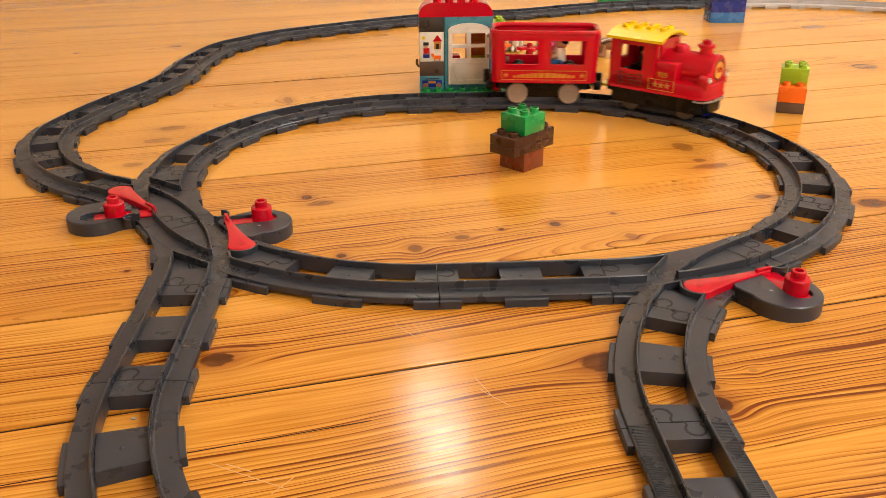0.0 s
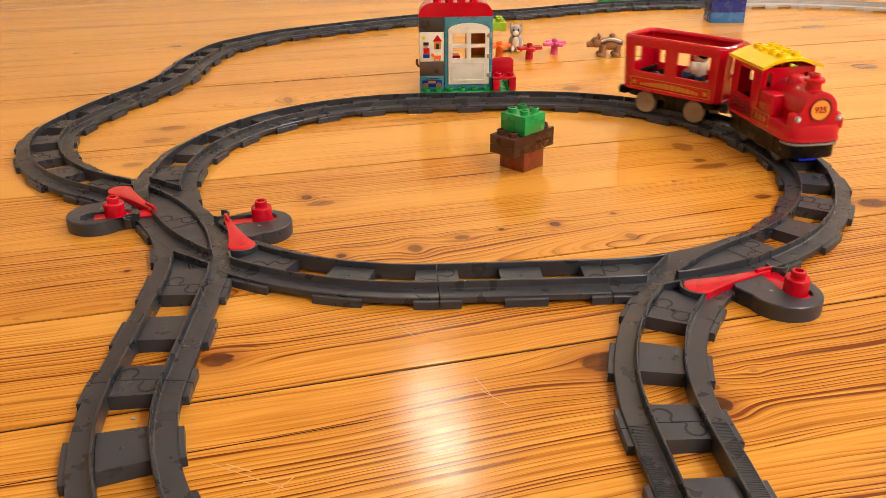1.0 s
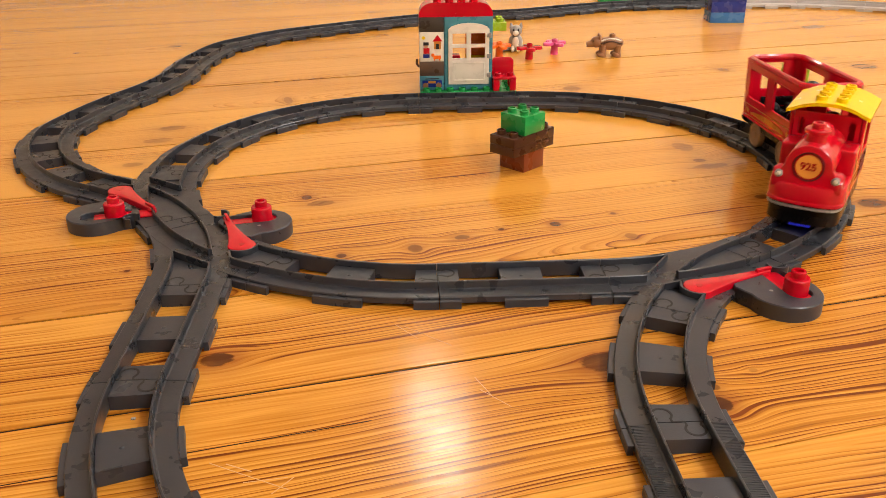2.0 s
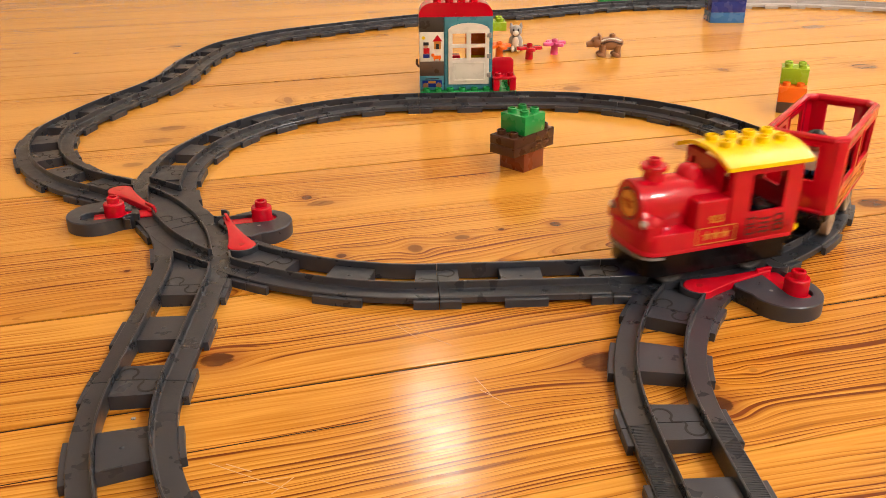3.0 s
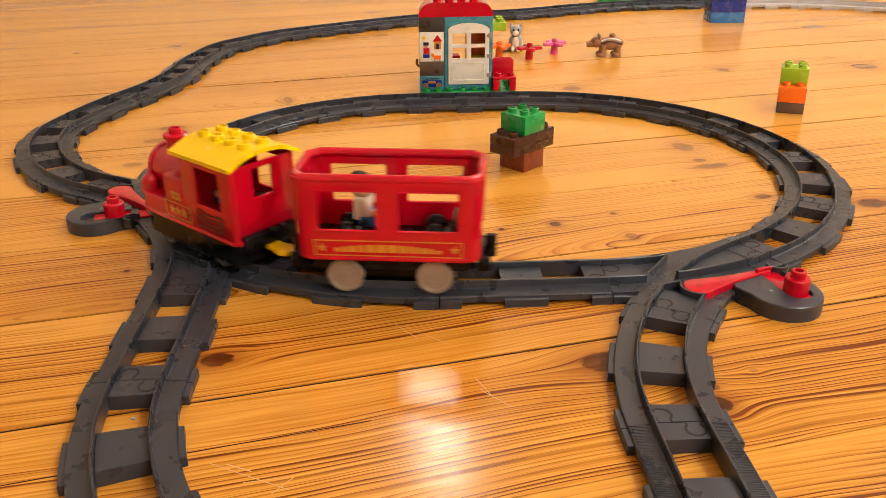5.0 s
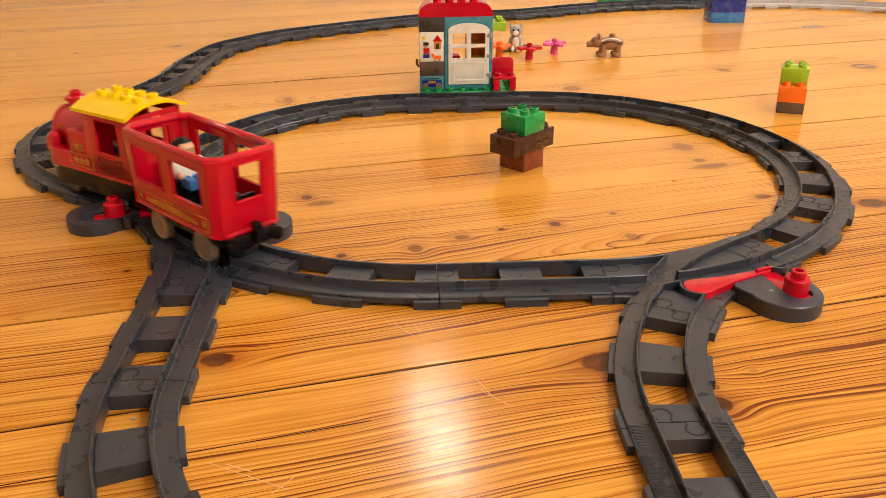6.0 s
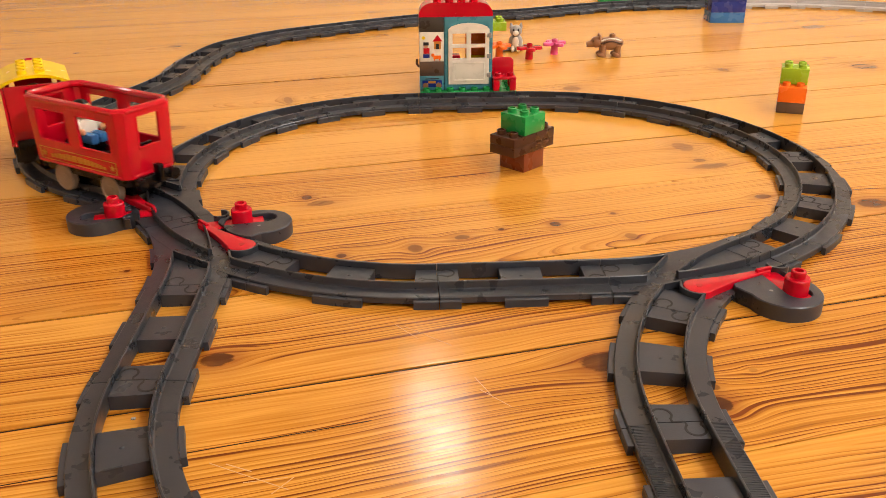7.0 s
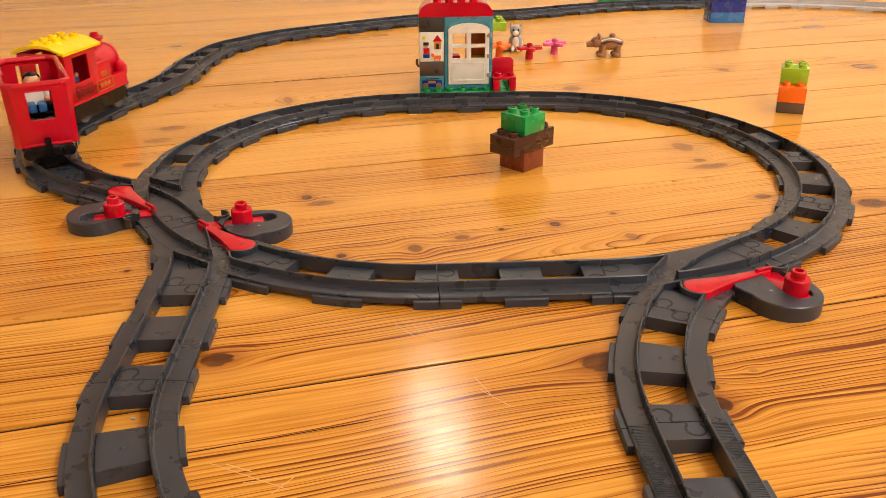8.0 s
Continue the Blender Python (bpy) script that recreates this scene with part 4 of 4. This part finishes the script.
def engine():
    ob = thing("steam_engine", "red toy steam engine with a yellow roof on the track", "toy train")
    # black running gear
    bm = bmesh.new()
    prism(bm, engine_outline(0.0620, 0.0280, 0.018), 0.0185, 0.0370, 0.0)
    box(bm, -0.050, 0.050, -0.0125, 0.0125, 0.0125, 0.021)
    part("chassis", bm, BLACK, ob, "black running gear")
    bm = bmesh.new()
    t = engine_outline(0.0645, 0.0290, 0.018)
    prism(bm, t, 0.0315, 0.0360)
    part("skirt", bm, BLACK, ob)
    bm = bmesh.new()
    prism(bm, [(p[0] * 1.004, p[1] * 1.008) for p in t if p[0] > 0.02], 0.0325, 0.0345)
    part("white_stripe", bm, SILVER, ob, "pale stripe round the front skirt")
    # red underbody
    bm = bmesh.new()
    prism(bm, engine_outline(0.0640, 0.0295, 0.018), 0.0360, 0.0520, 0.0018)
    part("underbody", bm, RED, ob)
    bm = bmesh.new()
    prism(bm, engine_outline(0.0650, 0.0300, 0.018), 0.0358, 0.0385, 0.0010)
    part("footplate", bm, RED, ob)
    # side tanks
    for s in (-1, 1):
        bm = bmesh.new()
        box(bm, -0.004, 0.0230, s * 0.0292 if s < 0 else 0.012, -0.012 if s < 0 else 0.0292, 0.046, 0.0735, 0.0022, 3)
        part("side_tank", bm, RED, ob)
        bm = bmesh.new()
        box(bm, 0.0470, 0.0600, s * 0.0275 if s < 0 else 0.0160, -0.0160 if s < 0 else 0.0275, 0.046, 0.0640, 0.0055, 4)
        part("lamp_housing", bm, RED, ob)
        bm = bmesh.new()
        lathe(bm, [(0, 0), (0.0033, 0), (0.0033, 0.0015), (0.0026, 0.0022), (0, 0.0024)], pose(0.0596, s * 0.0215, 0.0585, 0, 90), 18)
        lamp = part("headlight", bm, SILVER, ob, "round silver headlight")
        bm = bmesh.new()
        lathe(bm, [(0, 0.0020), (0.0018, 0.0024), (0.0013, 0.0030), (0, 0.0032)], pose(0.0596, s * 0.0215, 0.0585, 0, 90), 14)
        part("lens", bm, WHITE, lamp)
    # boiler
    bm = bmesh.new()
    lathe(bm, [(0, 0), (0.0185, 0), (0.0185, 0.056), (0.0172, 0.060), (0.0150, 0.0615), (0, 0.0615)], pose(-0.004, 0, 0.0660, 0, 90), 36)
    box(bm, -0.004, 0.050, -0.0165, 0.0165, 0.046, 0.066, 0.001)
    part("boiler", bm, RED, ob)
    bm = bmesh.new()
    prism(bm, [(-0.0270, 0.0), (0.0270, 0.0), (0.0270, 0.010), (0.0215, 0.0145)] + circle(0, 0.0187, 0.0185, 0, 180, 20) + [(-0.0215, 0.0145), (-0.0270, 0.010)],
          -0.0025, 0.0030, 0.0016, pose(0.0580, 0, 0.0475, 90, 0, 90), seg=3)
    part("nose", bm, RED, ob)
    bm = bmesh.new()
    lathe(bm, [(0.0107, 0), (0.0120, 0), (0.0120, 0.0012), (0.0107, 0.0012)], pose(0.0605, 0, 0.0672, 0, 90), 32)
    part("emblem_ring", bm, VENT_RED, ob)
    bm = bmesh.new()
    lathe(bm, [(0, 0), (0.0096, 0), (0.0096, 0.0010), (0, 0.0011)], pose(0.0605, 0, 0.0672, 0, 90), 32)
    part("emblem", bm, plastic("amber_print", (0.85, 0.36, 0.05), 0.4), ob, "round amber number plate")
    part("number", text_mesh("925", 0.0084, pose(0.0618, 0, 0.0672, 90, 0, 90)), DARK_RED, ob)
    # chimney and dome
    bm = bmesh.new()
    lathe(bm, [(0, -0.004), (0.0082, -0.004), (0.0074, 0.003), (0.0074, 0.0060), (0.0098, 0.0070), (0.0100, 0.0095), (0.0092, 0.0105), (0.0050, 0.0105), (0.0050, 0.0145), (0.0044, 0.015), (0.0034, 0.015), (0.0034, 0.012), (0, 0.012)], pose(0.0430, 0, 0.0840), 24)
    part("chimney", bm, RED, ob)
    bm = bmesh.new()
    lathe(bm, [(0, -0.004), (0.0098, -0.004), (0.0094, 0.002), (0.0075, 0.0055), (0.0040, 0.0075), (0, 0.008)], pose(0.0135, 0, 0.0840), 22)
    part("dome", bm, RED, ob)
    # cab with open windows
    us = [-0.0640, -0.0500, -0.0210, -0.0040]
    vs = [0.0380, 0.0595, 0.0880, 0.0945]
    for s in (-1, 1):
        bm = bmesh.new()
        slab(bm, us, vs, lambda i, j: not (i == 1 and j == 1), s * 0.0295, s * 0.0270, "y", 0.0007)
        part("cab_side", bm, RED, ob)
    bm = bmesh.new()
    slab(bm, [-0.0265, -0.0090, 0.0090, 0.0265], [0.0380, 0.0680, 0.0900, 0.0945], lambda i, j: not (i == 1 and j == 1), -0.0640, -0.0615, "x", 0.0007)
    part("cab_back", bm, RED, ob)
    bm = bmesh.new()
    slab(bm, [-0.0265, -0.0225, -0.0175, 0.0175, 0.0225, 0.0265], [0.0380, 0.0740, 0.0890, 0.0945], lambda i, j: not (i in (1, 3) and j == 1), -0.0060, -0.0040, "x", 0)
    part("cab_front", bm, RED, ob)
    bm = bmesh.new()
    box(bm, -0.061, -0.007, -0.0262, 0.0262, 0.0385, 0.0480)
    box(bm, -0.052, -0.036, -0.0220, 0.0220, 0.048, 0.0580, 0.001)
    part("cab_floor", bm, BLACK, ob)
    # yellow arched roof, eaves turned out
    bm = bmesh.new()
    sec = []
    n = 14
    for i in range(n + 1):
        y = -0.0330 + 0.066 * i / n
        q = abs(y) / 0.033
        sec.append((y, 0.1050 - 0.0095 * q ** 2.4 + (0.0012 if q > 0.95 else 0)))
    low = [(y, z - 0.0030) for y, z in sec]
    prism(bm, sec + low[::-1], -0.0690, 0.0035, 0.0, pose(0, 0, 0) @ Matrix(((0, 0, 1, 0), (1, 0, 0, 0), (0, 1, 0, 0), (0, 0, 0, 1))))
    roof = part("roof", bm, YELLOW, ob, "yellow arched roof with studs")
    studs(roof, 4, 2, 0.1040, YELLOW, -0.033, 0)
    # prints and vents on both flanks
    for s in (-1, 1):
        y = s * 0.0299
        frame_bars(ob, -0.0110, 0.0220, 0.0400, 0.0530, y, GOLD)
        for x in (-0.0020, 0.0055, 0.0130):
            bm = bmesh.new()
            prism(bm, star_points(0.0042), -0.0002, 0.0002, 0, pose(x, y, 0.0465, 90))
            part("star", bm, GOLD, ob)
        part("number", text_mesh("925", 0.0080, pose(0.0065, y * 0.997, 0.0585, 90, 0, 0 if s < 0 else 180)), GOLD, ob)
        # vent slots are deep red strips, their shade put into the colour
        for k in range(4):
            bm = bmesh.new()
            box(bm, -0.0400, -0.0300, y - 0.0003, y + 0.0003, 0.0425 + 0.0034 * k, 0.0438 + 0.0034 * k)
            part("vent", bm, VENT_RED, ob)
        for x in (-0.0475, -0.0235):
            for z in (0.0420, 0.0495):
                frame_bars(ob, x - 0.0042, x + 0.0042, z, z + 0.0060, y, VENT_RED, name="vent", w=0.0013)
        for x in (-0.035, 0.035):
            wheel(ob, x, s * 0.0205, 0.0115, 0.0207, TYRE, 0.0035)
    # coupling
    bm = bmesh.new()
    prism(bm, [(-0.0900, -0.0050), (-0.0850, -0.0085), (-0.0740, -0.0060), (-0.060, -0.0060), (-0.060, 0.0060), (-0.0740, 0.0060), (-0.0850, 0.0085), (-0.0900, 0.0050)], 0.0280, 0.0310, 0.0008)
    part("coupling", bm, YELLOW, ob, "yellow coupling tongue")
    bm = bmesh.new()
    box(bm, -0.0690, -0.0610, -0.0240, 0.0240, 0.0290, 0.0420, 0.0012)
    part("buffer_beam", bm, BLACK, ob)
    bm = bmesh.new()
    box(bm, 0.0500, 0.0555, -0.0085, 0.0085, 0.0140, 0.0175, 0.0008)
    part("floor_light", bm, LED, ob, "glowing blue light under the front")
    return ob


def carriage():
    ob = thing("passenger_carriage", "open red toy passenger carriage with gold prints", "toy train")
    bm = bmesh.new()
    prism(bm, chassis_outline(0.0600, 0.0235, 0.006), 0.0270, 0.0375)
    box(bm, -0.046, 0.046, -0.0125, 0.0125, 0.0125, 0.028)
    part("chassis", bm, BLACK, ob, "black running gear")
    # flanks with window openings
    us = [-0.0590, -0.0480, -0.0080, 0.0080, 0.0480, 0.0590]
    vs = [0.0360, 0.0590, 0.0872, 0.0970]
    for s in (-1, 1):
        bm = bmesh.new()
        slab(bm, us, vs, lambda i, j: not (i in (1, 3) and j == 1), s * 0.0295, s * 0.0268, "y", 0.0012)
        part("flank", bm, RED, ob)
        # raised surround of each window
        for x0, x1 in ((-0.0495, -0.0065), (0.0065, 0.0495)):
            bm = bmesh.new()
            slab(bm, [x0, x0 + 0.0012, x1 - 0.0012, x1], [0.0575, 0.0587, 0.0876, 0.0888], lambda i, j: not (i == 1 and j == 1), s * 0.0293, s * 0.0301, "y", 0.0003)
            part("window_surround", bm, RED, ob)
    for s in (-1, 1):
        bm = bmesh.new()
        slab(bm, [-0.0245, -0.0112, 0.0112, 0.0245], [0.0360, 0.0628, 0.0905, 0.0970], lambda i, j: not (i == 1 and j == 1), s * 0.0645, s * 0.0618, "x", 0.0010)
        part("end_wall", bm, RED, ob)
        bm = bmesh.new()
        slab(bm, [-0.0128, -0.0112, 0.0112, 0.0128], [0.0608, 0.0628, 0.0905, 0.0918], lambda i, j: not (i == 1 and j == 1), s * 0.0643, s * 0.0652, "x", 0.0003)
        part("window_surround", bm, RED, ob)
        for q in (-1, 1):
            bm = bmesh.new()
            c = [(0.0590, 0.0295), (0.0645, 0.0245), (0.0618, 0.0235), (0.0580, 0.0268)]
            prism(bm, [(s * a, q * b_) for a, b_ in c], 0.0362, 0.0968)
            part("corner_post", bm, RED, ob)
    # rounded rim round the open top and a lower sill
    for z, w, nm, r in ((0.0965, -0.0008, "top_rim", 0.0032), (0.0375, 0.0004, "sill", 0.0022)):
        bm = bmesh.new()
        o = [(p[0], p[1]) for p in chassis_outline(0.0630 + w, 0.0282 + w, 0.0075)]
        k = len(o)
        rings = []
        for i in range(k):
            a, b_, c = Vector(o[i - 1]), Vector(o[i]), Vector(o[(i + 1) % k])
            d = ((b_ - a).normalized() + (c - b_).normalized()).normalized()
            nrm = Vector((d.y, -d.x))
            rings.append([bm.verts.new((b_.x + nrm.x * r * math.cos(2 * math.pi * j / 10), b_.y + nrm.y * r * math.cos(2 * math.pi * j / 10), z + r * math.sin(2 * math.pi * j / 10))) for j in range(10)])
        for i in range(k):
            a, c = rings[i], rings[(i + 1) % k]
            for j in range(10):
                bm.faces.new((a[j], a[(j + 1) % 10], c[(j + 1) % 10], c[j]))
        part(nm, bm, RED, ob)
    bm = bmesh.new()
    box(bm, -0.0615, 0.0615, -0.0266, 0.0266, 0.0372, 0.0400)
    part("floor_pan", bm, BLACK, ob)
    for x in (-0.034, 0.030):
        bm = bmesh.new()
        box(bm, x - 0.0110, x + 0.0110, -0.0180, 0.0180, 0.0400, 0.0490, 0.002)
        box(bm, x - 0.0125, x - 0.0095, -0.0180, 0.0180, 0.0490, 0.0590, 0.001)
        for y in (-0.009, 0.009):
            blob(bm, x + 0.003, y, 0.0480, 0.0085, 0.0070, 0.0085)
        part("bench", bm, BLACK, ob)
    for s in (-1, 1):
        y = s * 0.0299
        frame_bars(ob, -0.0525, 0.0525, 0.0395, 0.0515, y, GOLD)
        for x in (-0.047, 0.047):
            bm = bmesh.new()
            prism(bm, star_points(0.0036), -0.0002, 0.0002, 0, pose(x, y, 0.0455, 90))
            part("star", bm, GOLD, ob)
        rng = random.Random(4)
        x = -0.038
        while x < 0.037:
            w = rng.uniform(0.003, 0.0075)
            h = 0.0022 + 0.0038 * (1 - (x / 0.04) ** 2)
            bm = bmesh.new()
            box(bm, x, x + w, y - 0.0002, y + 0.0002, 0.0425, 0.0425 + h)
            part("printed_bar", bm, GOLD, ob)
            x += w + 0.0012
        for x in (-0.032, 0.032):
            wheel(ob, x, s * 0.0222, 0.0130, 0.0216, CREAM, 0.0030)
    for s in (-1, 1):
        bm = bmesh.new()
        box(bm, s * 0.0650 - 0.003, s * 0.0650 + 0.003, -0.0215, 0.0215, 0.0255, 0.0365, 0.0020)
        for q in (-1, 1):
            lathe(bm, [(0, 0), (0.0055, 0), (0.0055, 0.004), (0, 0.005)], pose(s * 0.067, q * 0.0185, 0.0310, 0, 90 * s), 14)
        part("buffer", bm, BLACK, ob)
    bm = bmesh.new()
    box(bm, 0.0640, 0.0740, -0.0030, 0.0030, 0.0290, 0.0430, 0.0010)
    part("hook_post", bm, BLACK, ob)
    bm = bmesh.new()
    box(bm, -0.0750, -0.0670, -0.0030, 0.0030, 0.0290, 0.0460, 0.0012)
    part("hook_post", bm, BLACK, ob)
    # the body flares slightly towards its open top
    for o in ob.children:
        if o.name.split(".")[0] not in ("chassis", "wheel", "buffer", "hook_post", "bench"):
            for v in o.data.vertices:
                k = (v.co.z - 0.0600) / 0.030
                v.co.x *= 1 + 0.022 * k
                v.co.y *= 1 + 0.030 * k
    return ob


def doll(label, shirt, trousers, hair, x, z, turn):
    """A plain toy figure in one mesh: legs, trunk, arms, head and hair."""
    bm = bmesh.new()
    box(bm, -0.004, 0.017, -0.0090, -0.0008, 0.002, 0.0115, 0.0020, mi=1)
    box(bm, -0.004, 0.017, 0.0008, 0.0090, 0.002, 0.0115, 0.0020, mi=1)
    t = bmesh.new()
    prism(t, [(-0.0065, -0.0088), (0.0040, -0.0088), (0.0040, 0.0088), (-0.0065, 0.0088)], 0.0080, 0.0240, 0.0022)
    join(bm, t, mi=0)
    for s in (-1, 1):
        blob(bm, 0.0020, s * 0.0112, 0.0185, 0.0038, 0.0032, 0.0066, 0)
        blob(bm, 0.0080, s * 0.0110, 0.0140, 0.0030, 0.0030, 0.0030, 2)
    lathe(bm, [(0, 0.0235), (0.0060, 0.0240), (0.0080, 0.0270), (0.0080, 0.0345), (0.0062, 0.0375), (0, 0.038)], pose(-0.001, 0, 0), 18, 2)
    blob(bm, -0.0034, 0, 0.0335, 0.0086, 0.0090, 0.0078, 3)
    me = mesh_of("toy_figure", bm, shirt, trousers, SKIN, hair)
    ob = new("toy_figure", me)
    tagged(ob, label, "toy figure")
    return ob, pose(x, 0, z, 0, 0, turn)


def crumb(x, y):
    bm = bmesh.new()
    for i in range(5):
        blob(bm, random.uniform(-0.0014, 0.0014), random.uniform(-0.0008, 0.0008), 0.0007, 0.0009, 0.0007, 0.0007, n=8)
    tagged(new("crumb", mesh_of("crumb", bm, SILVER)), "tiny pale crumb lying on the floorboards", "crumb").location = (x, y, 0)


room()
crumb(-0.2453, -0.4055)
lay_track()
SWITCH_A, BLADE_A, SLIDER_A = track_switch(back(K4), "dark grey track switch with red blade and knob", OPEN)
track_switch(K4, "dark grey track switch with red blade and knob", SHUT, (-0.0015, -0.0026))
track_switch(J1, "dark grey track switch with red blade and knob", OPEN, (-0.0070, 0.0041))
brick_tree()
brick_post()
brick_tower()
far_plate()
house()
chair()
flower(0.072, 0.540, ORANGE, "orange plastic toy flower standing on the floor", 20)
flower(0.117, 0.521, RED, "red plastic toy flower standing on the floor", 5)
flower(0.162, 0.553, PINK, "pink plastic toy flower standing on the floor", 25)
cat()
boar()
ENGINE = engine()
CARRIAGE = carriage()
DOLLS = [(ENGINE, doll("plain toy engine driver in dark clothes", BLACK, MIDBLUE, BLACK, -0.030, 0.0482, 0)),
         (CARRIAGE, doll("plain toy passenger in white shirt and blue trousers", WHITE, MIDBLUE, BLACK, 0.0200, 0.0505, 180))]


# ---- the train's run and the lever ----
def line():
    """The way of the train as a chain of close places: along the oval, then out by the switch."""
    out = []
    for i in range(10):
        at = leg(OVAL[i], "SRRRRRRSRR"[i])
        out += [at(k / 40)[:2] for k in range(40)]
    out += [leg(K4, "L")(k / 40)[:2] for k in range(40)]
    for p, q in zip(OUTER[:8], OUTER[1:9]):
        at = flexed(p, q)
        out += [at(k / 40)[:2] for k in range(40)]
    p = np.array(out)
    return np.r_[0, np.cumsum(np.linalg.norm(np.diff(p, axis=0), axis=1))], p


# seconds and metres along the line of the carriage's middle
RUN = [(0.0, 0.157), (1.0, 0.334), (1.5, 0.428), (3.0, 0.689), (3.5, 0.792), (4.0, 0.902), (4.5, 0.991), (6.0, 1.252), (6.5, 1.344), (7.0, 1.428), (7.5, 1.504), (8.0, 1.577)]
# couplings, from the middles of engine and carriage
REAR, FRONT = 0.0895, 0.0740


def motions():
    s, p = line()
    times, run = [r[0] for r in RUN], [r[1] for r in RUN]

    def place(q, base):
        a, c = [np.array((np.interp(q + d, s, p[:, 0]), np.interp(q + d, s, p[:, 1]))) for d in (-base, base)]
        m = (a + c) / 2
        return pose(m[0], m[1], 0, 0, 0, math.degrees(math.atan2(c[1] - a[1], c[0] - a[0])))
    steps = [i / 10 for i in range(81)]
    slopes = np.gradient(run, times)

    def along(t):
        k = min(max(int(np.searchsorted(times, t)) - 1, 0), len(times) - 2)
        d = times[k + 1] - times[k]
        w = (t - times[k]) / d
        return float((2 * w**3 - 3 * w**2 + 1) * run[k] + (w**3 - 2 * w**2 + w) * d * slopes[k]
                     + (3 * w**2 - 2 * w**3) * run[k + 1] + (w**3 - w**2) * d * slopes[k + 1])

    def lead(q):
        """Metres by which the engine runs ahead, so that both couplings meet."""
        hitch = place(q, 0.032) @ Vector((FRONT, 0, 0))
        return min((0.150 + 0.0005 * k for k in range(32)), key=lambda g: ((place(q + g, 0.035) @ Vector((-REAR, 0, 0))) - hitch).length)
    paths = [(t, along(t)) for t in steps]
    for ob, rows in ((ENGINE, [(t, place(q + lead(q), 0.035)) for t, q in paths]), (CARRIAGE, [(t, place(q, 0.032)) for t, q in paths])):
        walk(ob, rows)
        for carrier, (figure, seat) in DOLLS:
            if carrier is ob:
                walk(figure, [(t, m @ seat) for t, m in rows])
    a, b_ = lever_poses(OPEN), lever_poses(SHUT)
    for ob, m0, m1 in ((BLADE_A, a[0], b_[0]), (SLIDER_A, a[1], b_[1])):
        walk(ob, [(0.0, m0), (4.9, m0), (5.0, m0), (5.3, m1), (5.4, m1), (8.0, m1)])


motions()
